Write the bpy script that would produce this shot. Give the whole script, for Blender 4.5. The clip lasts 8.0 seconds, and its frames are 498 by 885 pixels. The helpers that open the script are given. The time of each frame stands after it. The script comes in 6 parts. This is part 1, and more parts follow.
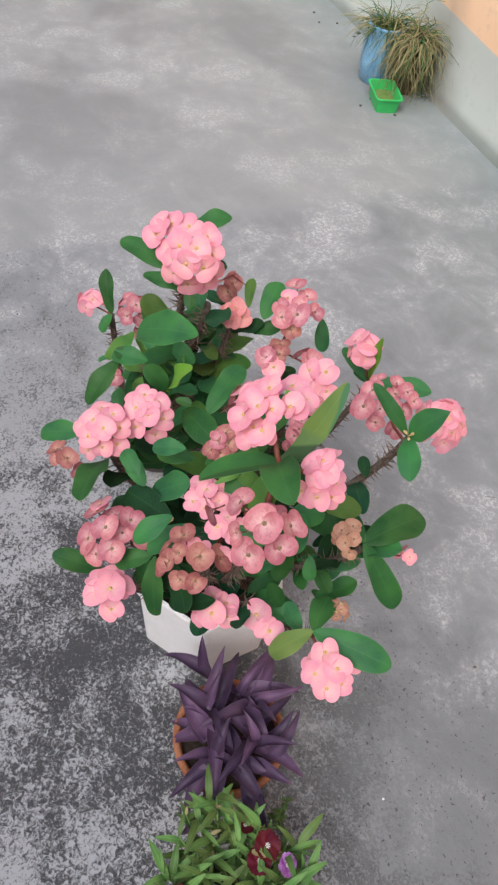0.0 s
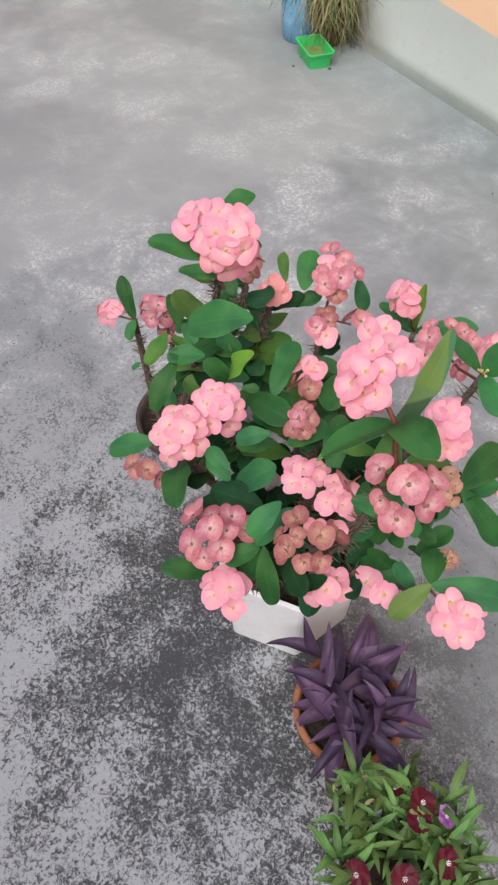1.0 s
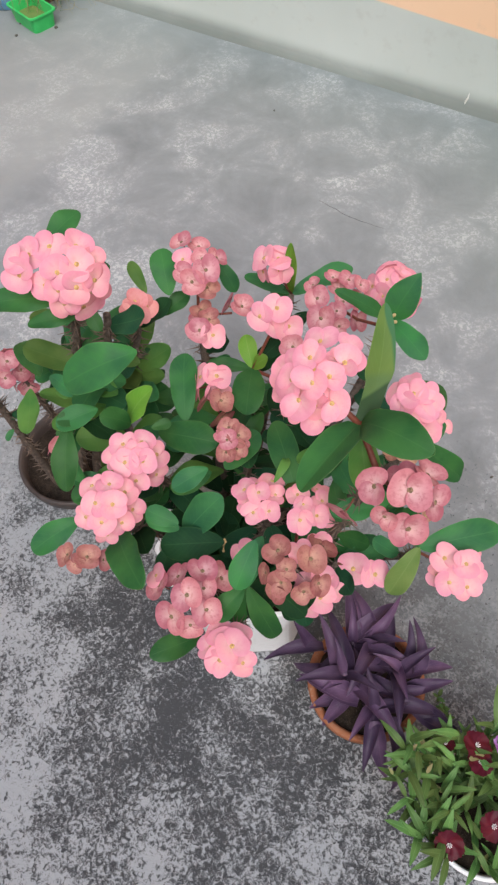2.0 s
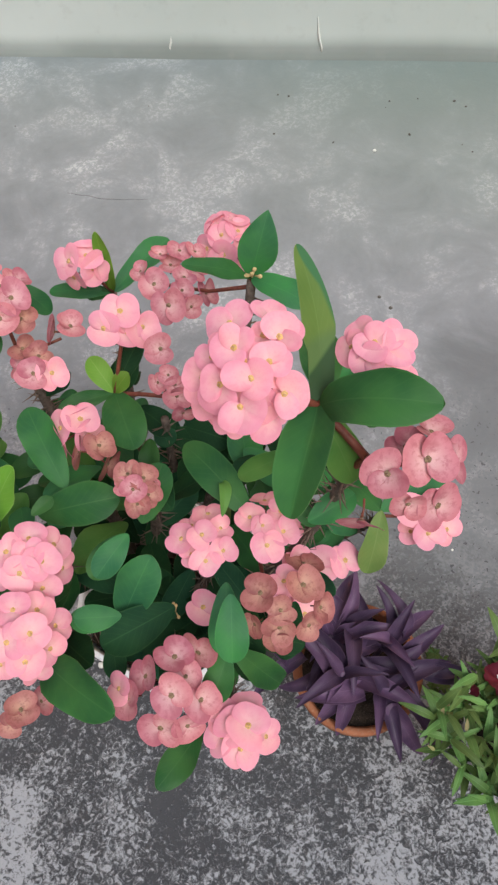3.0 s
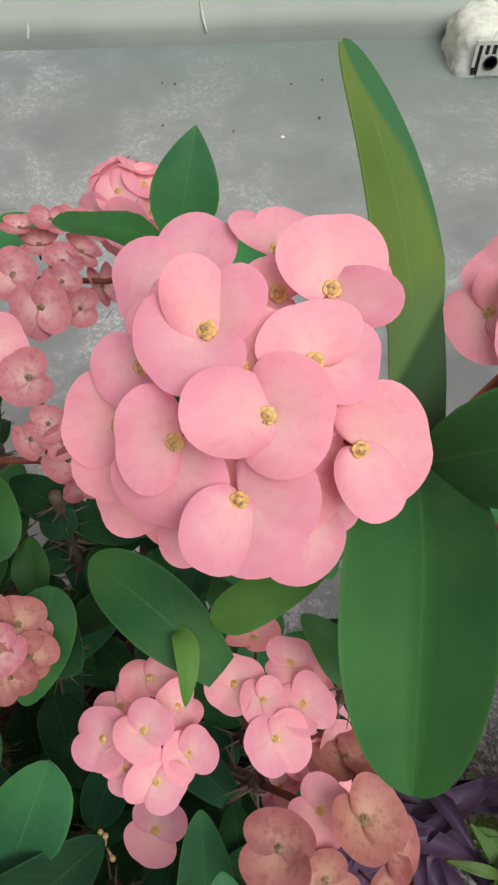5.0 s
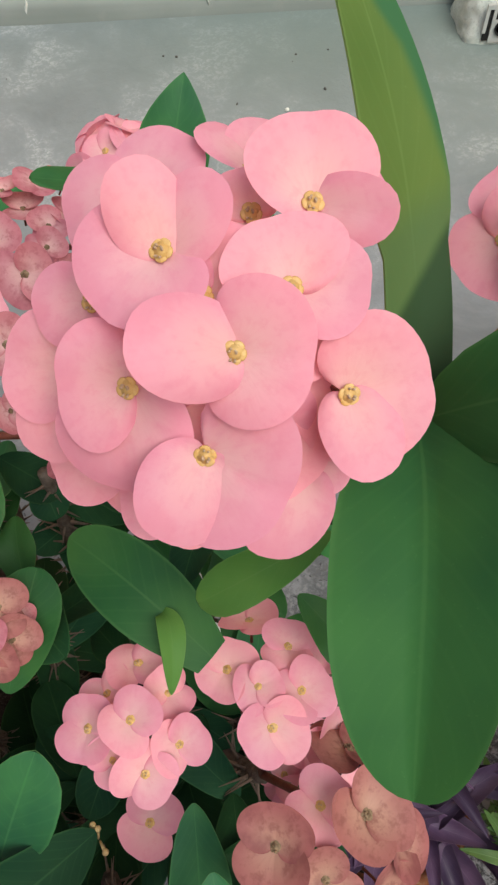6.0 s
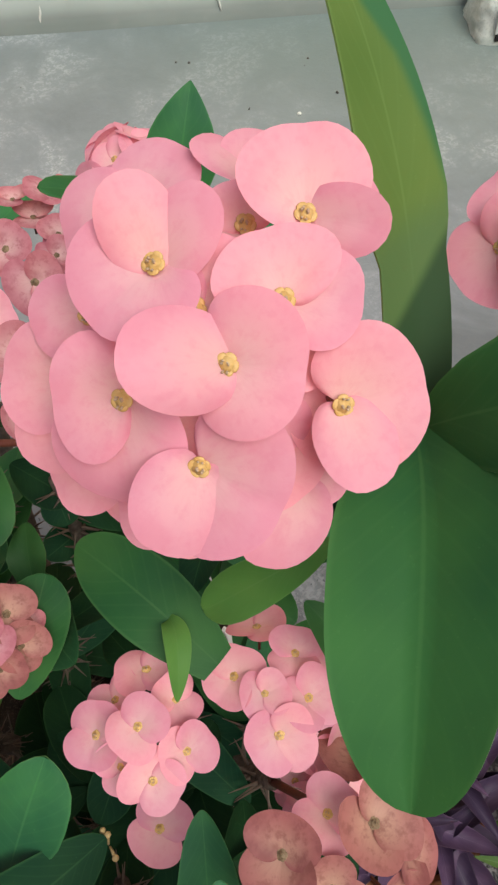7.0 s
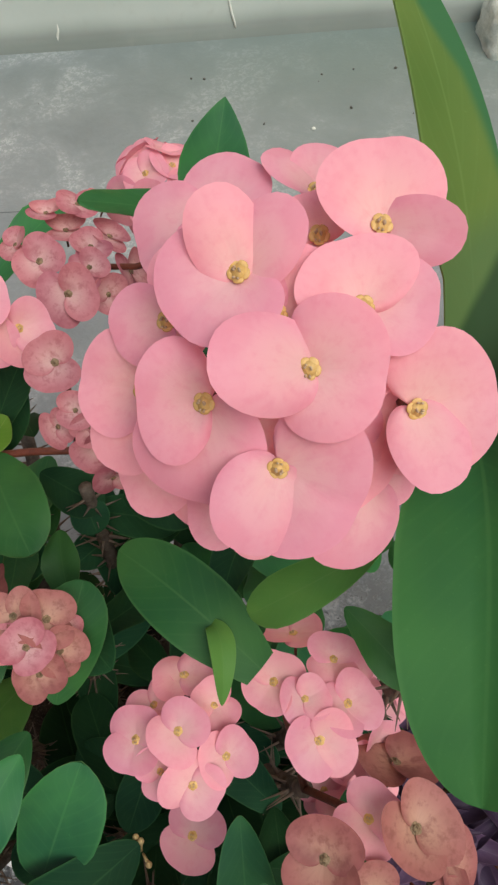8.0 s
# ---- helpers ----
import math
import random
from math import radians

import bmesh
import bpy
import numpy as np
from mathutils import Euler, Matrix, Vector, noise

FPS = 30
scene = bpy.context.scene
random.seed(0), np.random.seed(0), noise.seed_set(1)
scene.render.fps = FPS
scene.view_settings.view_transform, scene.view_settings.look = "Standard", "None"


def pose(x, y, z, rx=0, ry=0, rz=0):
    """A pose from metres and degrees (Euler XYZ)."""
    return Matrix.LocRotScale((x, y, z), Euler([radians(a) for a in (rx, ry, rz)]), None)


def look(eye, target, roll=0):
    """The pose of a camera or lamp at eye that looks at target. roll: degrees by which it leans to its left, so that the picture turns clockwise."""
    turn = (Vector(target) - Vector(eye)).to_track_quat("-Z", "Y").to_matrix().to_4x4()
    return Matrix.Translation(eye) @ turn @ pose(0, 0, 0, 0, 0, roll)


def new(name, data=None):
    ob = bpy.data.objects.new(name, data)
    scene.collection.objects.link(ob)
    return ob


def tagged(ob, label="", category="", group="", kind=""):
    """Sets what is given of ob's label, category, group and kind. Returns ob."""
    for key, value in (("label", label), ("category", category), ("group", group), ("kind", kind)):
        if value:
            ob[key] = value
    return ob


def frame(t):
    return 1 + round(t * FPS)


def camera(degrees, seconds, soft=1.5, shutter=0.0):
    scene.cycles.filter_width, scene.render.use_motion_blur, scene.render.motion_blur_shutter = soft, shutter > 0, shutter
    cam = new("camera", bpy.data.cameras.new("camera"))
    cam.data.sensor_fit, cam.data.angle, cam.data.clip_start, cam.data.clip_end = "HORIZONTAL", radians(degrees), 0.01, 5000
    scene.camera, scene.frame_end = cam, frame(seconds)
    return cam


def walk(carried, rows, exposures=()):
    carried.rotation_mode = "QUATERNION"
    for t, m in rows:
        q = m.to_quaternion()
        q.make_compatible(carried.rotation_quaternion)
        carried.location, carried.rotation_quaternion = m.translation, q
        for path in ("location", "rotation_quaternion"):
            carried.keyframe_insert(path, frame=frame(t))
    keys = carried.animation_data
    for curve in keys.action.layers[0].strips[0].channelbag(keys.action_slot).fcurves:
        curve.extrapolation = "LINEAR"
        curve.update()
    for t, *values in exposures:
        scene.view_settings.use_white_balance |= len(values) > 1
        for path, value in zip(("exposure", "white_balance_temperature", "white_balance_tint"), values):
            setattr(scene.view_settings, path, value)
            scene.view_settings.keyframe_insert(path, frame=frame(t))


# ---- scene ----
cam = camera(38.6, 8.0, soft=2.4)
PATH = [
    (0, (0.548, -0.237, 1.483), (-0.552, 0.335, -0.087), 8.6),
    (0.5, (0.536, -0.241, 1.465), (-0.543, 0.286, -0.135), 3.8),
    (1, (0.473, -0.376, 1.464), (-0.557, 0.249, -0.132), -0.8),
    (1.2, (0.45, -0.419, 1.468), (-0.515, 0.304, -0.127), -2.5),
    (2.3, (0.242, -0.315, 1.426), (-0.281, 0.534, -0.308), -6.4),
    (2.5, (0.213, -0.306, 1.417), (-0.168, 0.578, -0.336), -4.8),
    (3, (0.146, -0.273, 1.305), (-0.06, 0.69, -0.436), -6.7),
    (3.5, (0.129, -0.221, 1.196), (0.032, 0.778, -0.534), -1.8),
    (4, (0.124, -0.184, 1.13), (0.029, 0.858, -0.574), -4.1),
    (4.5, (0.096, -0.132, 1.082), (0.068, 0.906, -0.628), -2.8),
    (5, (0.085, -0.089, 1.036), (0.133, 0.957, -0.668), -0.2),
    (5.2, (0.0895, -0.085, 1.028), (0.134, 0.955, -0.680), -0.6),
    (6.3, (0.0945, -0.082, 1.006), (0.098, 0.926, -0.722), -3.0),
    (6.5, (0.094, -0.083, 1.009), (0.085, 0.93, -0.716), -3.1),
    (7, (0.099, -0.081, 1.009), (0.069, 0.94, -0.711), -4.8),
    (7.5, (0.096, -0.08, 1.011), (0.061, 0.951, -0.703), -4.8),
    (8, (0.084, -0.085, 1.013), (0.035, 0.967, -0.688), -5.5),
]
walk(cam, [(t, look(eye, target, roll)) for t, eye, target, roll in PATH], [(0.0, 0.40, 6330, 10), (1.0, 0.42, 6330, 10), (2.5, 0.35, 6330, 8), (3.0, 0.34, 6330, 8), (4.0, 0.32, 6400, 7), (5.0, 0.19, 6500, 4), (6.5, 0.22, 6500, 3), (7.5, 0.22, 6500, 2), (8.0, 0.08, 6500, 1)])

# ---- light ----
world = bpy.data.worlds.new("overcast_sky")
scene.world = world
world.use_nodes = True
wn = world.node_tree
sky = wn.nodes.new("ShaderNodeTexSky")
sky.sky_type = "NISHITA"
sky.sun_disc = False
sky.sun_elevation, sky.sun_rotation = radians(55), radians(144)
sky.air_density, sky.dust_density, sky.ozone_density = 1.0, 4.0, 1.0
wn.links.new(sky.outputs["Color"], wn.nodes["Background"].inputs["Color"])
wn.nodes["Background"].inputs["Strength"].default_value = 0.125
sun = new("sun", bpy.data.lights.new("sun", "SUN"))
sun.data.energy, sun.data.angle, sun.data.color = 2.0, radians(46), (0.97, 0.985, 1.0)
sun.matrix_world = look((0.82, -1.12, 2.0), (0, 0, 0))


# ---- materials ----
def material(name, rough=0.7, spec=0.3):
    m = bpy.data.materials.new(name)
    m.use_nodes = True
    n = m.node_tree.nodes
    b = n["Principled BSDF"]
    b.inputs["Roughness"].default_value = rough
    b.inputs["Specular IOR Level"].default_value = spec
    return m, m.node_tree.nodes, m.node_tree.links, b


def noise_node(n, l, vec, scale, detail=4.0, rough=0.55, distortion=0.0):
    t = n.new("ShaderNodeTexNoise")
    t.inputs["Scale"].default_value, t.inputs["Detail"].default_value = scale, detail
    t.inputs["Roughness"].default_value, t.inputs["Distortion"].default_value = rough, distortion
    if vec is not None:
        l.new(vec, t.inputs["Vector"])
    return t.outputs["Fac"]


def ramp(n, l, fac, *stops):
    r = n.new("ShaderNodeValToRGB")
    e = r.color_ramp.elements
    while len(e) < len(stops):
        e.new(0.5)
    for el, (pos, col) in zip(e, stops):
        el.position = pos
        el.color = (*col, 1) if len(col) == 3 else (col[0], col[0], col[0], 1)
    l.new(fac, r.inputs["Fac"])
    return r.outputs["Color"]


def mix(n, l, fac, a, b, blend="MIX"):
    m = n.new("ShaderNodeMix")
    m.data_type, m.blend_type = "RGBA", blend
    for sock, val in ((m.inputs[0], fac), (m.inputs[6], a), (m.inputs[7], b)):
        if isinstance(val, (int, float)):
            sock.default_value = val
        elif isinstance(val, tuple):
            sock.default_value = (*val, 1)
        else:
            l.new(val, sock)
    return m.outputs[2]


def calc(n, l, op, a, b=0.0):
    m = n.new("ShaderNodeMath")
    m.operation = op
    for sock, val in ((m.inputs[0], a), (m.inputs[1], b)):
        if isinstance(val, (int, float)):
            sock.default_value = val
        else:
            l.new(val, sock)
    return m.outputs[0]


def smooth(n, l, val, lo, hi, a=0.0, b=1.0):
    m = n.new("ShaderNodeMapRange")
    m.interpolation_type = "SMOOTHSTEP"
    l.new(val, m.inputs[0])
    for i, x in enumerate((lo, hi, a, b)):
        m.inputs[i + 1].default_value = x
    return m.outputs[0]


def bump(n, l, b, height, strength, dist):
    k = n.new("ShaderNodeBump")
    k.inputs["Strength"].default_value, k.inputs["Distance"].default_value = strength, dist
    l.new(height, k.inputs["Height"])
    l.new(k.outputs["Normal"], b.inputs["Normal"])


def spot(n):
    return n.new("ShaderNodeNewGeometry").outputs["Position"]


def concrete_floor():
    m, n, l, b = material("weathered_concrete", 0.85, 0.25)
    p = spot(n)
    xyz = n.new("ShaderNodeSeparateXYZ")
    l.new(p, xyz.inputs[0])
    x, y = xyz.outputs[0], xyz.outputs[1]
    big = noise_node(n, l, p, 1.7, 5, 0.6, 0.6)
    mid = noise_node(n, l, p, 5.0, 6, 0.65, 0.4)
    patch = noise_node(n, l, p, 8.5, 4, 0.6, 0.3)
    fine = noise_node(n, l, p, 75.0, 4, 0.6, 0.8)
    flake = noise_node(n, l, p, 88.0, 3.0, 0.62, 1.4)
    smoothed = ramp(n, l, big, (0.3, (0.152, 0.165, 0.175)), (0.5, (0.205, 0.22, 0.23)), (0.72, (0.305, 0.322, 0.335)))
    cloudy = ramp(n, l, mid, (0.33, (0.147, 0.158, 0.168)), (0.66, (0.305, 0.322, 0.335)))
    base = mix(n, l, 0.5, smoothed, cloudy)
    # pale scuffs, denser where the surface has worn
    scuff_map = smooth(n, l, calc(n, l, "ADD", mid, calc(n, l, "MULTIPLY", big, 0.6)), 0.76, 0.98)
    scuff = calc(n, l, "MULTIPLY", smooth(n, l, calc(n, l, "ADD", calc(n, l, "MULTIPLY", fine, 0.5), calc(n, l, "MULTIPLY", flake, 0.5)), 0.47, 0.58), scuff_map)
    base = mix(n, l, calc(n, l, "MULTIPLY", scuff, 0.68), base, (0.50, 0.51, 0.52))
    # black algae grown into the open pores near the pots, with pale worn flakes left standing
    dx = calc(n, l, "MULTIPLY", calc(n, l, "ADD", x, -0.15), 0.66)
    dy = calc(n, l, "MULTIPLY", calc(n, l, "ADD", y, 0.42), 1.2)
    reach = calc(n, l, "SQRT", calc(n, l, "ADD", calc(n, l, "MULTIPLY", dx, dx), calc(n, l, "MULTIPLY", dy, dy)))
    grown = calc(n, l, "ADD", reach, calc(n, l, "MULTIPLY", calc(n, l, "SUBTRACT", mid, 0.5), 1.2))
    grown = smooth(n, l, grown, 0.42, 1.02, 1.0, 0.0)
    grit = noise_node(n, l, p, 165.0, 2, 0.6, 0.8)
    cover = calc(n, l, "ADD", calc(n, l, "MULTIPLY", flake, 0.64), calc(n, l, "MULTIPLY", grit, 0.36))
    cover = calc(n, l, "ADD", cover, calc(n, l, "MULTIPLY", calc(n, l, "SUBTRACT", patch, 0.5), 0.42))
    cover = calc(n, l, "ADD", cover, calc(n, l, "MULTIPLY", calc(n, l, "SUBTRACT", mid, 0.5), 0.30))
    # fewer pale flakes close to the pots, so the floor is darker there
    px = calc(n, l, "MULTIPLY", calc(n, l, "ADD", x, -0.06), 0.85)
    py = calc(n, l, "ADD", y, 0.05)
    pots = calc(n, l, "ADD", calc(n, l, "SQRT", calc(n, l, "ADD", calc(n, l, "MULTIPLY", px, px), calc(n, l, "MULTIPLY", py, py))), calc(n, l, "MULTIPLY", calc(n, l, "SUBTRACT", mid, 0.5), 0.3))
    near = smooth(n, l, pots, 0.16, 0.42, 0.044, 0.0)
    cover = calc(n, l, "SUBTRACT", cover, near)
    # a scoured pale patch beside the pots
    wx = calc(n, l, "MULTIPLY", calc(n, l, "ADD", x, -0.24), 0.62)
    wy = calc(n, l, "ADD", y, 0.36)
    scour = calc(n, l, "ADD", calc(n, l, "SQRT", calc(n, l, "ADD", calc(n, l, "MULTIPLY", wx, wx), calc(n, l, "MULTIPLY", wy, wy))), calc(n, l, "MULTIPLY", calc(n, l, "SUBTRACT", mid, 0.5), 0.25))
    cover = calc(n, l, "ADD", cover, smooth(n, l, scour, 0.05, 0.20, 0.025, 0.0))
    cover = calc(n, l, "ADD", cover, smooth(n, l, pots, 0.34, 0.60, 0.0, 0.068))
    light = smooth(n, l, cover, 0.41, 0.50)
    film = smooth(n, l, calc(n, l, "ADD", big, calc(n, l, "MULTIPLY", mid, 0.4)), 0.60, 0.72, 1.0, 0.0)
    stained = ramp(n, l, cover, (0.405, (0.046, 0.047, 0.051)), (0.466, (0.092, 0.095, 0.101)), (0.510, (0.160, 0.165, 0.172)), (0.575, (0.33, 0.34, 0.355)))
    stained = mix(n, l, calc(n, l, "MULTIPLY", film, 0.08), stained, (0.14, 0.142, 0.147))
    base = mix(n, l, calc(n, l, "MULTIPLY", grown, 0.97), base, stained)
    # a broad darker patch to the right of the pots
    sx = calc(n, l, "MULTIPLY", calc(n, l, "ADD", x, -0.52), 2.2)
    sy = calc(n, l, "MULTIPLY", calc(n, l, "ADD", y, -0.40), 2.6)
    dark_patch = calc(n, l, "ADD", calc(n, l, "ADD", calc(n, l, "MULTIPLY", sx, sx), calc(n, l, "MULTIPLY", sy, sy)), calc(n, l, "MULTIPLY", calc(n, l, "SUBTRACT", mid, 0.5), 2.2))
    base = mix(n, l, smooth(n, l, dark_patch, 0.2, 1.1, 0.6, 0.0), base, (0.115, 0.122, 0.125))
    # single specks of algae where the growth thins out
    speck = smooth(n, l, noise_node(n, l, p, 125.0, 1.5, 0.5, 0.6), 0.665, 0.70)
    thin = calc(n, l, "MULTIPLY", smooth(n, l, reach, 0.45, 0.62), smooth(n, l, reach, 1.0, 1.35, 1.0, 0.0))
    base = mix(n, l, calc(n, l, "MULTIPLY", speck, calc(n, l, "MULTIPLY", thin, 0.8)), base, (0.055, 0.056, 0.06))
    algae = calc(n, l, "MULTIPLY", calc(n, l, "SUBTRACT", 1.0, light), grown)
    # older, paler pour past a construction joint, and damp along the wall
    seam = calc(n, l, "ADD", x, calc(n, l, "MULTIPLY", calc(n, l, "SUBTRACT", mid, 0.5), 0.16))
    old = smooth(n, l, seam, -1.52, -1.38, 1.0, 0.0)
    base = mix(n, l, calc(n, l, "MULTIPLY", old, 0.45), base, (0.31, 0.325, 0.32))
    cloud = noise_node(n, l, p, 1.15, 3, 0.55, 0.5)
    aged = smooth(n, l, x, -2.6, -1.5, 1.0, 0.1)
    base = mix(n, l, calc(n, l, "MULTIPLY", smooth(n, l, cloud, 0.46, 0.62, 0.0, 0.7), aged), base, (0.175, 0.182, 0.188))
    damp = calc(n, l, "ADD", y, calc(n, l, "MULTIPLY", calc(n, l, "SUBTRACT", big, 0.5), 0.5))
    moist = smooth(n, l, x, -0.5, 0.5, 0.3, 1.0)
    base = mix(n, l, calc(n, l, "MULTIPLY", smooth(n, l, damp, 0.75, 1.4, 0.0, 0.5), moist), base, (0.195, 0.246, 0.222))
    base = mix(n, l, calc(n, l, "MULTIPLY", smooth(n, l, damp, 1.30, 1.68, 0.0, 0.75), moist), base, (0.152, 0.192, 0.174))
    l.new(base, b.inputs["Base Color"])
    rough = calc(n, l, "ADD", 0.72, calc(n, l, "MULTIPLY", fine, 0.25))
    l.new(rough, b.inputs["Roughness"])
    bump(n, l, b, calc(n, l, "SUBTRACT", fine, calc(n, l, "MULTIPLY", algae, 0.8)), 0.8, 0.002)
    return m


def wall_paint():
    m, n, l, b = material("limewashed_wall", 0.85, 0.2)
    p = spot(n)
    xyz = n.new("ShaderNodeSeparateXYZ")
    l.new(p, xyz.inputs[0])
    big = noise_node(n, l, p, 1.3, 4)
    fine = noise_node(n, l, p, 26.0, 5)
    band = ramp(n, l, big, (0.3, (0.45, 0.495, 0.455)), (0.7, (0.53, 0.57, 0.53)))
    peach = ramp(n, l, big, (0.3, (0.80, 0.53, 0.33)), (0.7, (0.86, 0.60, 0.40)))
    edge = calc(n, l, "ADD", xyz.outputs[2], calc(n, l, "MULTIPLY", xyz.outputs[0], 0.058))
    edge = calc(n, l, "ADD", edge, calc(n, l, "MULTIPLY", calc(n, l, "SUBTRACT", big, 0.5), 0.012))
    col = mix(n, l, smooth(n, l, edge, 0.219, 0.225), band, peach)
    # darker towards the foot of the wall, with an uneven edge
    wall_foot = calc(n, l, "ADD", xyz.outputs[2], calc(n, l, "MULTIPLY", calc(n, l, "SUBTRACT", big, 0.5), 0.05))
    col = mix(n, l, smooth(n, l, wall_foot, -0.01, 0.075, 1.0, 0.0), col, (0.150, 0.168, 0.152))
    col = mix(n, l, calc(n, l, "MULTIPLY", smooth(n, l, fine, 0.55, 0.75), 0.15), col, (0.3, 0.29, 0.26))
    # soft shadow painted on the wall behind the far pots
    wall_shadow = calc(n, l, "ADD", calc(n, l, "ABSOLUTE", calc(n, l, "ADD", xyz.outputs[0], 2.12)), calc(n, l, "MULTIPLY", calc(n, l, "SUBTRACT", big, 0.5), 0.5))
    wall_shadow = calc(n, l, "ADD", wall_shadow, calc(n, l, "MULTIPLY", xyz.outputs[2], 0.5))
    col = mix(n, l, smooth(n, l, wall_shadow, 0.08, 0.36, 0.6, 0.0), col, (0.20, 0.19, 0.165))
    l.new(col, b.inputs["Base Color"])
    bump(n, l, b, fine, 0.25, 0.003)
    return m


def petal(name, inner, outer, blotch, amount, glow=0.22):
    m, n, l, b = material(name, 0.55, 0.25)
    uv = n.new("ShaderNodeTexCoord").outputs["UV"]
    info = n.new("ShaderNodeObjectInfo").outputs["Random"]
    sep = n.new("ShaderNodeSeparateXYZ")
    l.new(uv, sep.inputs[0])
    obj = n.new("ShaderNodeTexCoord").outputs["Object"]
    shift = n.new("ShaderNodeVectorMath")
    shift.operation = "ADD"
    l.new(obj, shift.inputs[0])
    l.new(info, shift.inputs[1])
    blot = noise_node(n, l, shift.outputs[0], 1.6, 4, 0.6)
    stretch = n.new("ShaderNodeMapping")
    stretch.inputs["Scale"].default_value = (1.2, 16.0, 1.0)
    l.new(uv, stretch.inputs["Vector"])
    veins = noise_node(n, l, stretch.outputs[0], 2.0, 3, 0.6)
    col = mix(n, l, smooth(n, l, sep.outputs[0], 0.05, 0.95), inner, outer)
    col = mix(n, l, calc(n, l, "MULTIPLY", smooth(n, l, blot, 0.42, 0.68), amount), col, blotch)
    col = mix(n, l, calc(n, l, "MULTIPLY", smooth(n, l, veins, 0.45, 0.75), 0.16), col, blotch)
    fine = noise_node(n, l, shift.outputs[0], 7.0, 5, 0.65)
    col = mix(n, l, calc(n, l, "MULTIPLY", smooth(n, l, fine, 0.47, 0.68), amount * 0.75), col, blotch)
    hsv = n.new("ShaderNodeHueSaturation")
    l.new(col, hsv.inputs["Color"])
    l.new(smooth(n, l, info, 0, 1, 0.494, 0.506), hsv.inputs["Hue"])
    l.new(smooth(n, l, info, 0, 1, 0.93, 1.06), hsv.inputs["Value"])
    l.new(hsv.outputs[0], b.inputs["Base Color"])
    t = n.new("ShaderNodeBsdfTranslucent")
    l.new(hsv.outputs[0], t.inputs["Color"])
    s = n.new("ShaderNodeMixShader")
    s.inputs[0].default_value = glow
    l.new(b.outputs[0], s.inputs[1])
    l.new(t.outputs[0], s.inputs[2])
    l.new(s.outputs[0], n["Material Output"].inputs["Surface"])
    bump(n, l, b, veins, 0.08, 0.001)
    return m


def leaf_material(name, low, high, rib, rough=0.55, glow=0.12, ribw=0.022, spec=0.22):
    m, n, l, b = material(name, rough, spec)
    uv = n.new("ShaderNodeTexCoord").outputs["UV"]
    info = n.new("ShaderNodeObjectInfo").outputs["Random"]
    sep = n.new("ShaderNodeSeparateXYZ")
    l.new(uv, sep.inputs[0])
    across = calc(n, l, "ABSOLUTE", calc(n, l, "SUBTRACT", sep.outputs[0], 0.5))
    p = spot(n)
    grain = noise_node(n, l, p, 380.0, 3, 0.6)
    blot = noise_node(n, l, p, 22.0, 3, 0.5)
    col = mix(n, l, smooth(n, l, blot, 0.15, 0.85), low, high)
    col = mix(n, l, smooth(n, l, across, ribw * 0.2, ribw, 0.32, 0.0), col, rib)
    col = mix(n, l, smooth(n, l, across, 0.455, 0.495, 0.0, 0.4), col, rib)
    slant = calc(n, l, "ADD", sep.outputs[1], calc(n, l, "MULTIPLY", across, -0.55))
    side = calc(n, l, "SINE", calc(n, l, "ADD", calc(n, l, "MULTIPLY", slant, 62.0), calc(n, l, "MULTIPLY", blot, 3.0)))
    col = mix(n, l, smooth(n, l, side, 0.72, 1.0, 0.0, 0.07), col, rib)
    speck = noise_node(n, l, p, 900.0, 2, 0.5)
    col = mix(n, l, smooth(n, l, calc(n, l, "ADD", speck, calc(n, l, "MULTIPLY", blot, 0.15)), 0.74, 0.84, 0.0, 0.25), col, rib)
    hsv = n.new("ShaderNodeHueSaturation")
    l.new(col, hsv.inputs["Color"])
    l.new(smooth(n, l, info, 0, 1, 0.485, 0.52), hsv.inputs["Hue"])
    l.new(smooth(n, l, info, 0, 1, 0.7, 1.25), hsv.inputs["Value"])
    l.new(hsv.outputs[0], b.inputs["Base Color"])
    t = n.new("ShaderNodeBsdfTranslucent")
    l.new(hsv.outputs[0], t.inputs["Color"])
    s = n.new("ShaderNodeMixShader")
    s.inputs[0].default_value = glow
    l.new(b.outputs[0], s.inputs[1])
    l.new(t.outputs[0], s.inputs[2])
    l.new(s.outputs[0], n["Material Output"].inputs["Surface"])
    bump(n, l, b, calc(n, l, "ADD", calc(n, l, "MULTIPLY", grain, 0.3), blot), 0.15, 0.0008)
    return m


